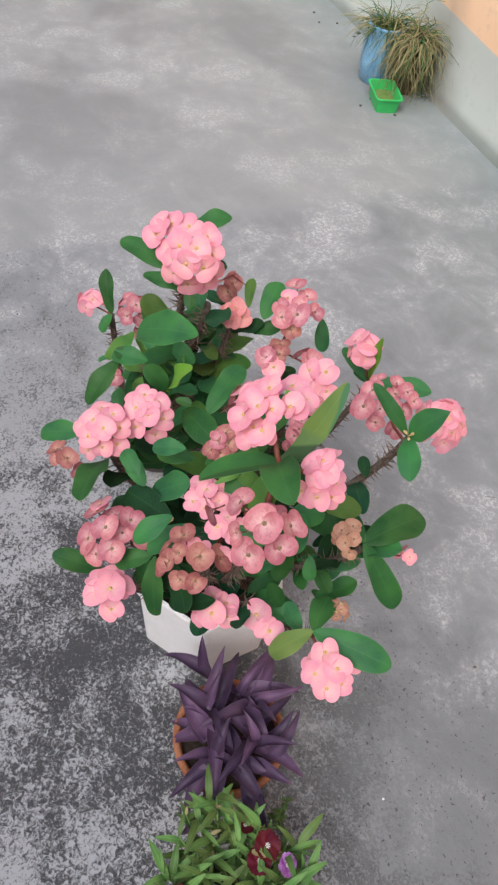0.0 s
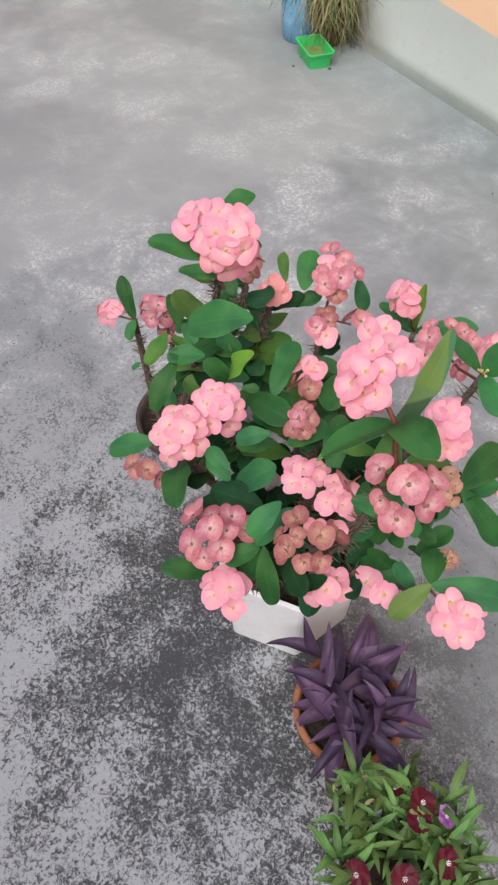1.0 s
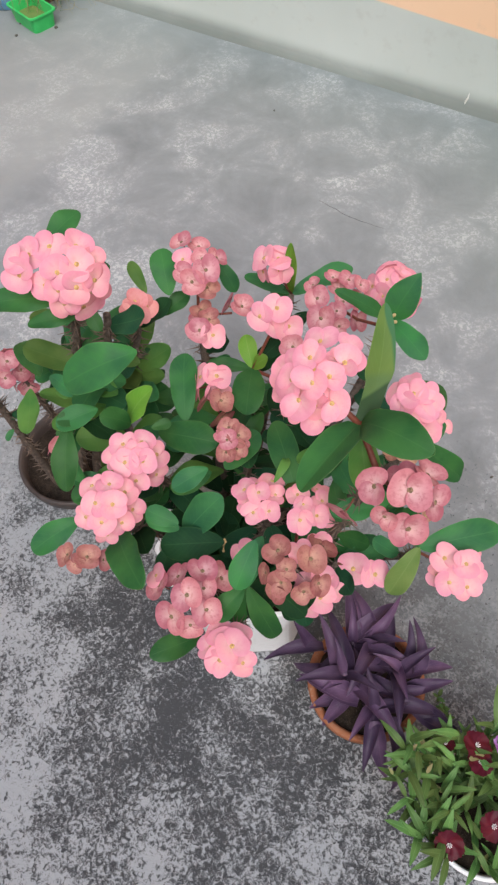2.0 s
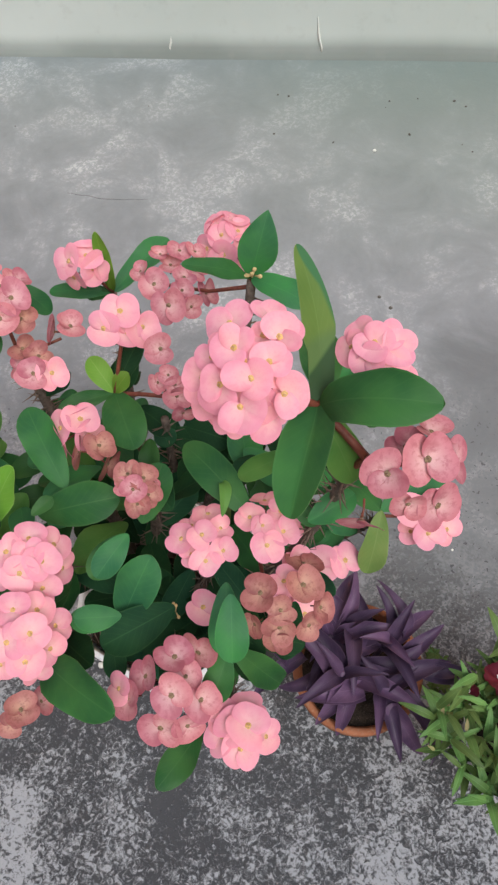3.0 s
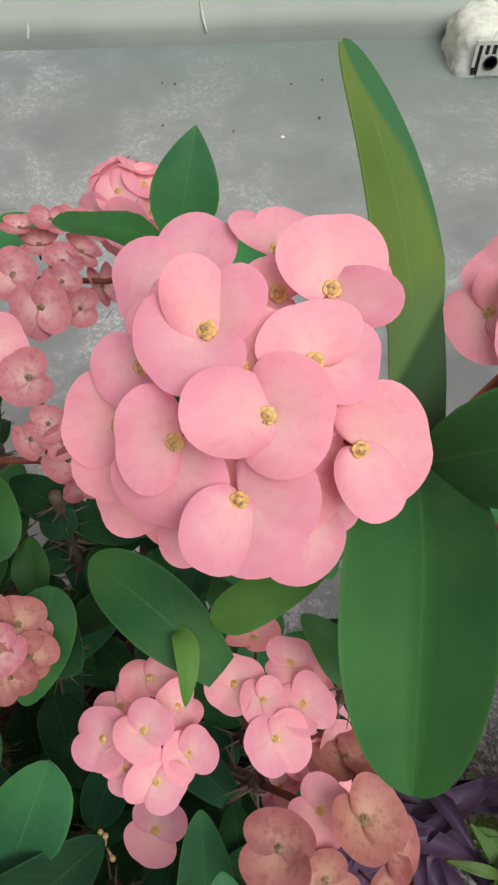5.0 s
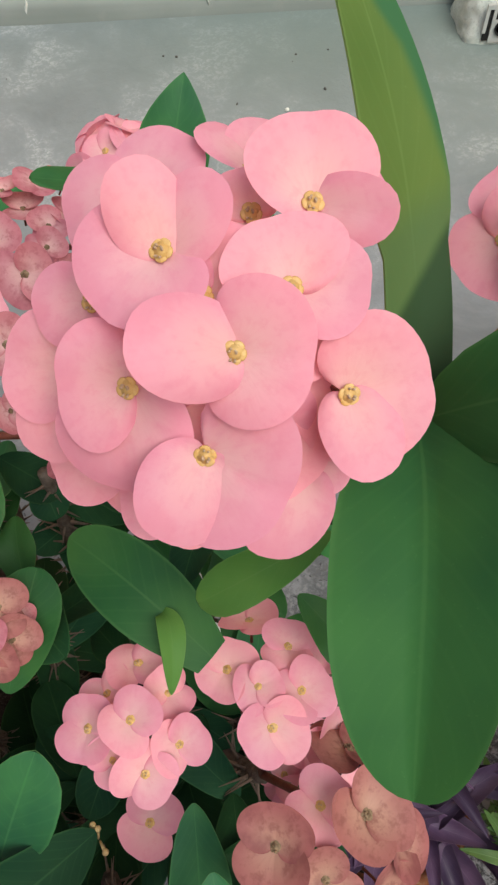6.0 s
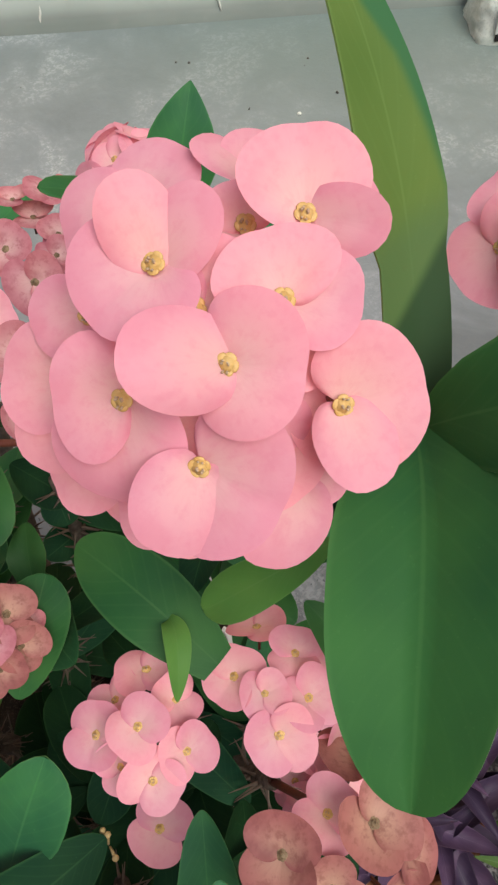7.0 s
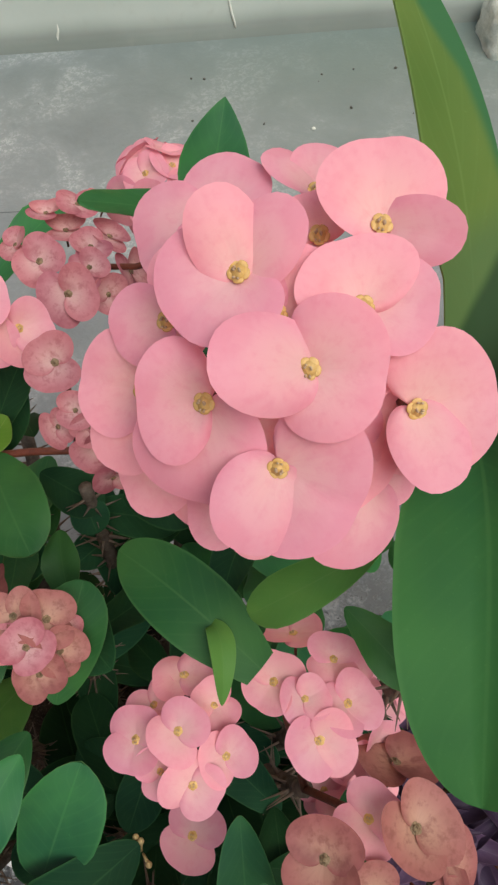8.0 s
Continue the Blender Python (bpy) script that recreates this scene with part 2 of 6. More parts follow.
def backlit_leaf(name):
    """A leaf that is green at its base and along one margin, with a backlit olive painted beyond a slanting line."""
    m = leaf_material(name, (0.100, 0.155, 0.032), (0.148, 0.200, 0.046), (0.17, 0.24, 0.07), glow=0.25)
    n, l = m.node_tree.nodes, m.node_tree.links
    b = n["Principled BSDF"]
    col = b.inputs["Base Color"].links[0].from_socket
    sep = n.new("ShaderNodeSeparateXYZ")
    l.new(n.new("ShaderNodeTexCoord").outputs["UV"], sep.inputs[0])
    u, v = sep.outputs[0], sep.outputs[1]
    edge = calc(n, l, "MAXIMUM", calc(n, l, "SUBTRACT", calc(n, l, "MULTIPLY", v, 0.70), 0.39), calc(n, l, "SUBTRACT", calc(n, l, "MULTIPLY", v, 2.4), 1.72))
    two = mix(n, l, smooth(n, l, calc(n, l, "SUBTRACT", edge, u), -0.10, 0.06), col, (0.052, 0.165, 0.062))
    # a paler grey-green band below the bend, then shade painted into the green base
    pale_band = calc(n, l, "ADD", v, calc(n, l, "MULTIPLY", u, 0.04))
    two = mix(n, l, smooth(n, l, pale_band, 0.46, 0.57, 0.6, 0.0), two, (0.085, 0.160, 0.066))
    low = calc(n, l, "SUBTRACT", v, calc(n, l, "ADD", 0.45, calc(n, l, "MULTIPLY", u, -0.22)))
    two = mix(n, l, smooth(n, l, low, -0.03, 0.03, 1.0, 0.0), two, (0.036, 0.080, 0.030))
    l.new(two, b.inputs["Base Color"])
    l.new(two, next(k for k in n if k.bl_idname == "ShaderNodeBsdfTranslucent").inputs["Color"])
    return m


def plain(name, a, c, scale, rough=0.7, spec=0.3, bumps=0.2, fine=None):
    m, n, l, b = material(name, rough, spec)
    p = spot(n)
    g = noise_node(n, l, p, scale, 5, 0.6)
    h = noise_node(n, l, p, scale * 7, 4, 0.6)
    col = ramp(n, l, g, (0.3, a), (0.7, c))
    if fine:
        col = mix(n, l, calc(n, l, "MULTIPLY", smooth(n, l, h, 0.52, 0.66), 0.6), col, fine)
    l.new(col, b.inputs["Base Color"])
    if bumps:
        bump(n, l, b, h, bumps, 0.002)
    return m


FLOOR = concrete_floor()
WALL = wall_paint()
PINK = petal("fresh_pink_bract", (0.88, 0.51, 0.50), (0.86, 0.375, 0.455), (0.80, 0.26, 0.35), 0.34, 0.28)
SALMON = petal("ageing_rose_bract", (0.70, 0.42, 0.41), (0.55, 0.20, 0.235), (0.40, 0.105, 0.135), 0.75)
DULL = petal("faded_brown_pink_bract", (0.55, 0.31, 0.23), (0.41, 0.15, 0.14), (0.26, 0.09, 0.08), 0.85)
CORAL = petal("coral_bract", (0.82, 0.39, 0.35), (0.80, 0.33, 0.32), (0.7, 0.18, 0.17), 0.4)
WITHERED = petal("withered_orange_bract", (0.58, 0.35, 0.24), (0.50, 0.26, 0.18), (0.33, 0.15, 0.10), 0.7)
EYE_GOLD = plain("golden_nectary", (0.58, 0.33, 0.09), (0.70, 0.46, 0.18), 300, 0.4, 0.4)
TUFT = plain("dusty_stamens", (0.40, 0.26, 0.16), (0.58, 0.42, 0.28), 300, 0.7, 0.2)
EYE_DARK = plain("withered_nectary", (0.12, 0.075, 0.042), (0.34, 0.24, 0.14), 400, 0.6, 0.3)
GREEN = leaf_material("euphorbia_leaf", (0.020, 0.092, 0.033), (0.052, 0.180, 0.040), (0.08, 0.21, 0.06), glow=0.15, spec=0.18)
MOSS = leaf_material("yellowish_leaf", (0.075, 0.19, 0.04), (0.165, 0.285, 0.06), (0.17, 0.28, 0.08), glow=0.4)
# leaf green darkened to carry the shade of the inner foliage
DEEP = leaf_material("shaded_leaf", (0.008, 0.038, 0.018), (0.020, 0.072, 0.024), (0.05, 0.14, 0.045), 0.7, glow=0.03, spec=0.12)
PALE = leaf_material("leaf_underside", (0.055, 0.16, 0.055), (0.10, 0.22, 0.065), (0.2, 0.33, 0.12), glow=0.2)
LIME = leaf_material("young_lime_leaf", (0.12, 0.30, 0.03), (0.20, 0.40, 0.05), (0.35, 0.5, 0.15), glow=0.25)
OLIVE = leaf_material("olive_leaf_underside", (0.12, 0.20, 0.05), (0.19, 0.25, 0.07), (0.26, 0.34, 0.12), glow=0.25)
BACKLIT = backlit_leaf("backlit_leaf_tones")
PURPLE = leaf_material("purple_heart_leaf", (0.033, 0.019, 0.046), (0.105, 0.062, 0.116), (0.19, 0.13, 0.19), 0.5, 0.04, 0.015)
BLADE = leaf_material("dianthus_leaf", (0.06, 0.135, 0.035), (0.15, 0.25, 0.065), (0.25, 0.4, 0.15), 0.5, 0.2, 0.05)
DRYLEAF = leaf_material("straw_leaf", (0.30, 0.30, 0.11), (0.42, 0.38, 0.18), (0.5, 0.45, 0.25), 0.7, 0.2, 0.05)
BARK = plain("grey_brown_stem_bark", (0.06, 0.045, 0.035), (0.17, 0.135, 0.11), 120, 0.85, 0.2, 0.6)
THORN = plain("pale_brown_thorn", (0.09, 0.062, 0.045), (0.21, 0.155, 0.12), 90, 0.6, 0.3, 0.1)
STALK = plain("red_brown_stalk", (0.105, 0.028, 0.018), (0.20, 0.06, 0.035), 150, 0.5, 0.35, 0.15)
BUD = plain("yellow_orange_bud", (0.42, 0.29, 0.12), (0.56, 0.42, 0.21), 200, 0.6, 0.3, 0.1)
WHITE_POT = plain("white_plastic_pot", (0.82, 0.84, 0.86), (0.89, 0.90, 0.92), 14, 0.45, 0.45, 0.08, (0.78, 0.79, 0.79))
BLACK_POT = plain("dark_brown_plastic", (0.035, 0.027, 0.025), (0.075, 0.06, 0.055), 22, 0.5, 0.4, 0.15)
TERRACOTTA = plain("terracotta_clay", (0.24, 0.085, 0.04), (0.34, 0.14, 0.075), 30, 0.85, 0.2, 0.3, (0.3, 0.2, 0.13))
SOIL = plain("dark_potting_soil", (0.012, 0.009, 0.008), (0.040, 0.030, 0.022), 80, 0.95, 0.1, 1.0, (0.09, 0.07, 0.055))
BLUE = plain("blue_glazed_pot", (0.12, 0.30, 0.48), (0.24, 0.46, 0.62), 18, 0.4, 0.45, 0.3, (0.10, 0.22, 0.40))
TRAY_GREEN = plain("green_plastic", (0.03, 0.40, 0.09), (0.06, 0.52, 0.14), 12, 0.4, 0.45, 0.05)
BROWN_POT = plain("weathered_brown_pot", (0.10, 0.05, 0.035), (0.19, 0.10, 0.07), 16, 0.8, 0.2, 0.3)
GRASS = leaf_material("grass_blade", (0.03, 0.075, 0.025), (0.09, 0.16, 0.05), (0.2, 0.28, 0.1), 0.6, 0.15, 0.05)
STRAW = leaf_material("dry_grass_blade", (0.17, 0.14, 0.065), (0.31, 0.26, 0.14), (0.5, 0.45, 0.25), 0.7, 0.15, 0.05)
MARBLE = plain("whitewashed_mortar", (0.46, 0.50, 0.45), (0.72, 0.75, 0.70), 30, 0.85, 0.2, 0.6, (0.40, 0.43, 0.38))
GRILLE = plain("grey_plastic_grille", (0.38, 0.40, 0.38), (0.56, 0.57, 0.54), 40, 0.5, 0.4, 0.1)
# near-black that stands for the shade inside the drain
SHADOWY = plain("drain_shade", (0.015, 0.015, 0.015), (0.03, 0.03, 0.03), 30, 0.9, 0.1, 0.0)
LIMEWASH = plain("dried_limewash", (0.62, 0.63, 0.57), (0.75, 0.75, 0.70), 60, 0.85, 0.2, 0.1)
CRACK = plain("crack_dirt", (0.08, 0.08, 0.08), (0.14, 0.14, 0.14), 60, 0.9, 0.1, 0.1)
DEBRIS = plain("dark_debris", (0.07, 0.067, 0.06), (0.14, 0.13, 0.11), 90, 0.9, 0.2, 0.2)
WINE = petal("wine_red_dianthus_petal", (0.12, 0.008, 0.02), (0.085, 0.005, 0.014), (0.035, 0.002, 0.008), 0.5, 0.1)
VIOLET = petal("violet_dianthus_petal", (0.20, 0.04, 0.25), (0.28, 0.08, 0.35), (0.6, 0.5, 0.65), 0.5, 0.1)
STAMEN = plain("white_stamen", (0.75, 0.70, 0.70), (0.85, 0.82, 0.80), 200, 0.6, 0.3, 0.0)


# ---- helpers for meshes ----
def finish(bm, name, mats, shade=True):
    me = bpy.data.meshes.new(name)
    bm.normal_update()
    bm.to_mesh(me)
    bm.free()
    for mat in (mats if isinstance(mats, (list, tuple)) else [mats]):
        me.materials.append(mat)
    if shade:
        for f in me.polygons:
            f.use_smooth = True
    return me


def thing(name, at=(0, 0, 0)):
    ob = new(name)
    ob.location = at
    ob.empty_display_size = 0.05
    return ob


def child(name, mesh, parent, m=None, label=""):
    """A mesh object under its parent; m is its place in the parent's space."""
    ob = new(name, mesh)
    ob.parent = parent
    if m is not None:
        ob.matrix_basis = m
    if label:
        ob["label"] = label
    return ob


def basis(origin, along, up):
    """x along, z near up."""
    x = Vector(along).normalized()
    z = Vector(up)
    z = z - x * z.dot(x)
    if z.length < 1e-4:
        z = x.orthogonal()
    z.normalize()
    y = z.cross(x)
    return Matrix.Translation(origin) @ Matrix((x, y, z)).transposed().to_4x4()


def tube(bm, pts, radii, sides=8, mat=0, cap=True):
    rings = []
    for i, p in enumerate(pts):
        p = Vector(p)
        d = Vector(pts[min(i + 1, len(pts) - 1)]) - Vector(pts[max(i - 1, 0)])
        d.normalize()
        a = d.orthogonal().normalized() if i == 0 else (a - d * a.dot(d)).normalized()
        c = d.cross(a)
        rings.append([bm.verts.new(p + (a * math.cos(k * math.tau / sides) + c * math.sin(k * math.tau / sides)) * radii[i]) for k in range(sides)])
    for r0, r1 in zip(rings, rings[1:]):
        for k in range(sides):
            bm.faces.new((r0[k], r0[(k + 1) % sides], r1[(k + 1) % sides], r1[k])).material_index = mat
    if cap:
        bm.faces.new(rings[0][::-1]).material_index = mat
        bm.faces.new(rings[-1]).material_index = mat


def lathe(bm, profile, sides=48, mat=0, start=0.0, stretch=1.0):
    rings = []
    for r, z in profile:
        rings.append([bm.verts.new((r * math.cos(start + k * math.tau / sides) * stretch, r * math.sin(start + k * math.tau / sides), z)) for k in range(sides)])
    for r0, r1 in zip(rings, rings[1:]):
        for k in range(sides):
            bm.faces.new((r0[k], r0[(k + 1) % sides], r1[(k + 1) % sides], r1[k])).material_index = mat
    bm.faces.new(rings[0][::-1]).material_index = mat
    bm.faces.new(rings[-1]).material_index = mat


def bezier(p0, p1, p2, p3, count):
    p0, p1, p2, p3 = (Vector(p) for p in (p0, p1, p2, p3))
    return [p0 * (1 - t) ** 3 + p1 * 3 * t * (1 - t) ** 2 + p2 * 3 * t * t * (1 - t) + p3 * t ** 3 for t in (i / (count - 1) for i in range(count))]


# ---- ground and wall ----
def ground():
    bm = bmesh.new()
    cuts = [-60, -20, -8, -4, -2, -1, 0, 1, 2, 4, 8, 20, 60]
    rows = [[bm.verts.new((x, y, 0)) for x in cuts] for y in cuts]
    for a, b in zip(rows, rows[1:]):
        for i in range(len(cuts) - 1):
            bm.faces.new((a[i], a[i + 1], b[i + 1], b[i]))
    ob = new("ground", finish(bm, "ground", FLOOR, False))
    tagged(ob, "grey weathered concrete terrace floor with black algae stains", "floor", kind="structure")


def wall():
    bm = bmesh.new()
    prof = [(-0.020, -0.003), (-0.011, 0.004), (-0.005, 0.012), (0.0, 0.028), (0.0, 0.3), (0.0, 2.6), (0.2, 2.6), (0.2, -0.01)]
    xs = [-14 + 0.35 * i for i in range(81)]
    rings = []
    for x in xs:
        w = 0.006 * noise.noise((x * 1.7, 0, 0))
        rings.append([bm.verts.new((x, y + (w if z < 0.1 else w * 0.3), z)) for y, z in prof])
    for a, b in zip(rings, rings[1:]):
        for k in range(len(prof) - 1):
            bm.faces.new((a[k], b[k], b[k + 1], a[k + 1]))
    for r in (rings[0][::-1], rings[-1]):
        bm.faces.new(r)
    bmesh.ops.recalc_face_normals(bm, faces=bm.faces)
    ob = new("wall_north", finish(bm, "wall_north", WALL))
    ob.location = (0, 1.785, 0)
    tagged(ob, "plastered wall, peach above a grey-green painted base band", "wall", kind="structure")


def blocker_wall(name, at, turn):
    bm = bmesh.new()
    bmesh.ops.create_cube(bm, size=1.0, matrix=Matrix.Translation((0, 0, 1.5)) @ Matrix.Diagonal((16, 0.2, 3.0, 1)))
    ob = new(name, finish(bm, name, WALL, False))
    ob.matrix_basis = pose(*at, 0, 0, turn)
    tagged(ob, "unseen plain plastered wall, added to block low sky light", "wall", kind="structure")


ground()
wall()
# unseen walls, added to cut the low sky light from the sides
blocker_wall("blocker_wall_south", (0, -3.0, 0), 0)
blocker_wall("blocker_wall_east", (4.0, 0, 0), 90)
blocker_wall("blocker_wall_west", (-6.5, 0, 0), 90)


def pot_shell(profile, mats, soil_z, soil_r, sides=56, start=0.0):
    bm = bmesh.new()
    lathe(bm, profile, sides, 0, start)
    bmesh.ops.recalc_face_normals(bm, faces=bm.faces)
    return finish(bm, "pot_shell", mats, sides > 12)


def soil_disc(radius, z, sides=40, start=0.0, lumps=0.008):
    bm = bmesh.new()
    rings = []
    for i in range(1, 9):
        r = radius * i / 8
        rings.append([bm.verts.new((r * math.cos(start + k * math.tau / sides), r * math.sin(start + k * math.tau / sides),
                                    z + lumps * noise.noise((r * 40 * math.cos(k * math.tau / sides), r * 40 * math.sin(k * math.tau / sides), z)))) for k in range(sides)])
    c = bm.verts.new((0, 0, z))
    for k in range(sides):
        bm.faces.new((c, rings[0][k], rings[0][(k + 1) % sides]))
    for a, b in zip(rings, rings[1:]):
        for k in range(sides):
            bm.faces.new((a[k], b[k], b[(k + 1) % sides], a[(k + 1) % sides]))
    return finish(bm, "soil", SOIL)


# ---- leaves and flowers ----
def leaf_mesh(name, mat, outline, bend, fold, wave, seed, thick=0.0005, nu=8, nv=14, under=None, trough=False):
    """A blade of unit length along x and unit width, with real thickness; outline gives half width along it."""
    rnd = random.Random(seed)
    ph, ph2 = rnd.uniform(0, 6), rnd.uniform(0, 6)
    bm = bmesh.new()
    uvl = bm.loops.layers.uv.new("UVMap")
    sheets = []
    for side in (1, -1):
        grid = []
        for i in range(nv + 1):
            v = 0.5 - 0.5 * math.cos(math.pi * i / nv)
            hw = outline(v) * 0.5
            row = []
            for k in range(nu + 1):
                u = k / nu * 2 - 1
                y = u * hw
                z = bend * 4 * v * (1 - v) + fold * abs(y) * (0.7 + 0.3 * math.sin(v * 3 + ph)) + wave * math.sin(v * 9 + ph + u * 1.5) * u * u * hw * 2
                if trough:
                    z += fold * hw * (u * u * 1.3 - abs(u)) - 0.16 * v ** 3 * (1 + 0.6 * math.sin(ph2))
                z += 0.01 * math.sin(v * 5 + ph2)
                row.append((bm.verts.new((v, y, z + side * thick * 6)), (k / nu, v)))
            grid.append(row)
        sheets.append(grid)
        for i in range(nv):
            for k in range(nu):
                q = [grid[i][k], grid[i][k + 1], grid[i + 1][k + 1], grid[i + 1][k]]
                if side < 0:
                    q.reverse()
                for tri in ((q[0], q[1], q[2]), (q[0], q[2], q[3])) if side > 0 else ((q[0], q[1], q[3]), (q[1], q[2], q[3])):
                    f = bm.faces.new([w[0] for w in tri])
                    f.material_index = 0 if side > 0 else 1
                    for loop, w in zip(f.loops, tri):
                        loop[uvl].uv = w[1]
    # the thin rim
    for k in (0, nu):
        for i in range(nv):
            c = [bm.verts.new(w[0].co) for w in (sheets[0][i][k], sheets[0][i + 1][k], sheets[1][i + 1][k], sheets[1][i][k])]
            bm.faces.new(c if k == 0 else c[::-1]).material_index = 1
    return finish(bm, name, [mat, under or mat])


def obovate(v):
    return max(0.05 * (1 - v), 0.06 * (v < 0.05), v ** 0.55 * max(0.0, 1 - v ** 2.8) ** 0.58 / 0.665)


def lanceolate(v):
    return min(1.0, 0.62 + 1.5 * v) * (1 - v ** 1.9) ** 0.78


def elliptic(v):
    return max(0.05 * (1 - v), math.sin(math.pi * v ** 0.85) ** 0.85)


def oblong(v):
    return max(0.05 * (1 - v), math.sin(math.pi * v ** 0.9) ** 0.62)


def blunt(v):
    return 0.5 + 0.5 * math.sin(math.pi * v / 0.9) if v < 0.45 else math.sqrt(max(0.0, 1 - ((v - 0.45) / 0.55) ** 2.4))


def creased(v):
    return 0.55 + 0.35 * v if v < 0.42 else min(0.697 + (v - 0.42) * 2.6, (1 - 0.45 * (v - 0.42) / 0.58) * math.sqrt(max(0.0, 1 - ((v - 0.42) / 0.58) ** 5)))


def strap(v):
    return max(0.08 * (1 - v), (v ** 0.5) * (1 - v) ** 0.8 / 0.475)


LEAVES = {}


def leaf_variant(mat, kind, bend, fold, seed, under=None):
    bend, fold = round(bend / 0.06) * 0.06, round(fold / 0.04) * 0.04
    key = (mat.name, under and under.name, kind, round(bend, 3), round(fold, 3), seed)
    if key not in LEAVES:
        shape = {"obovate": obovate, "lanceolate": lanceolate, "strap": strap, "elliptic": elliptic, "oblong": oblong}[kind]
        small = kind == "strap"
        LEAVES[key] = leaf_mesh("leaf", mat, shape, bend, fold, 0.0 if fold > 0.3 else 0.05 if kind == "obovate" else 0.03, seed, nu=4 if small else 8, nv=8 if small else 14, under=under or {GREEN: PALE}.get(mat), trough=kind == "lanceolate")
    return LEAVES[key]


PLANT = None
RND = random.Random(7)


def leaf(base, tip, width, up=(0.15, -0.35, 0.92), bend=0.08, fold=0.15, mat=None, kind="obovate", name="leaf", under=None):
    """A leaf of the present plant from its base to its tip, with its face towards up."""
    base, tip = Vector(base), Vector(tip)
    d = tip - base
    fold = fold * width / d.length * 1.6
    mesh = leaf_variant(mat or GREEN, kind, bend, fold, RND.randrange(3), under)
    m = basis(base, d, up) @ Matrix.Diagonal((d.length, width, d.length, 1))
    return child(name, mesh, PLANT, m)


def blade(line, width, faces, shape=oblong, mats=None, fold=0.0, nu=10, nv=22):
    """A leaf along a curved midrib given by four control points; its face turns from the first of faces to the last."""
    ts = [1 - (1 - i / nv) ** 1.7 for i in range(nv + 1)]
    p0, p1, p2, p3 = (Vector(p) for p in line)
    pts = [p0 * (1 - t) ** 3 + p1 * 3 * t * (1 - t) ** 2 + p2 * 3 * t * t * (1 - t) + p3 * t ** 3 for t in ts]
    mats = mats or [GREEN, PALE]
    bm = bmesh.new()
    uvl = bm.loops.layers.uv.new("UVMap")
    sheets = []
    for side in (1, -1):
        grid = []
        for i, p in enumerate(pts):
            v = ts[i]
            d = (pts[min(i + 1, nv)] - pts[max(i - 1, 0)]).normalized()
            k = v * (len(faces) - 1)
            j = min(int(k), len(faces) - 2)
            up = Vector(faces[j]).normalized().lerp(Vector(faces[j + 1]).normalized(), k - j)
            up = (up - d * up.dot(d)).normalized()
            y = up.cross(d)
            hw = shape(v) * width * 0.5
            grid.append([(bm.verts.new(p + y * hw * u + up * (fold * hw * abs(u) + side * 0.0003 + 0.02 * hw * math.sin(v * 14 + u * 2) * u * u)), ((u + 1) / 2, v)) for u in (q / nu * 2 - 1 for q in range(nu + 1))])
        sheets.append(grid)
        for i in range(nv):
            for q in range(nu):
                c = [grid[i][q], grid[i][q + 1], grid[i + 1][q + 1], grid[i + 1][q]]
                if side < 0:
                    c.reverse()
                f = bm.faces.new([w[0] for w in c])
                f.material_index = 0 if side > 0 else 1
                for loop, w in zip(f.loops, c):
                    loop[uvl].uv = w[1]
    for q in (0, nu):
        for i in range(nv):
            c = [bm.verts.new(w[0].co) for w in (sheets[0][i][q], sheets[0][i + 1][q], sheets[1][i + 1][q], sheets[1][i][q])]
            bm.faces.new(c if q == 0 else c[::-1]).material_index = 1
    return child("leaf", finish(bm, "leaf", mats), PLANT)


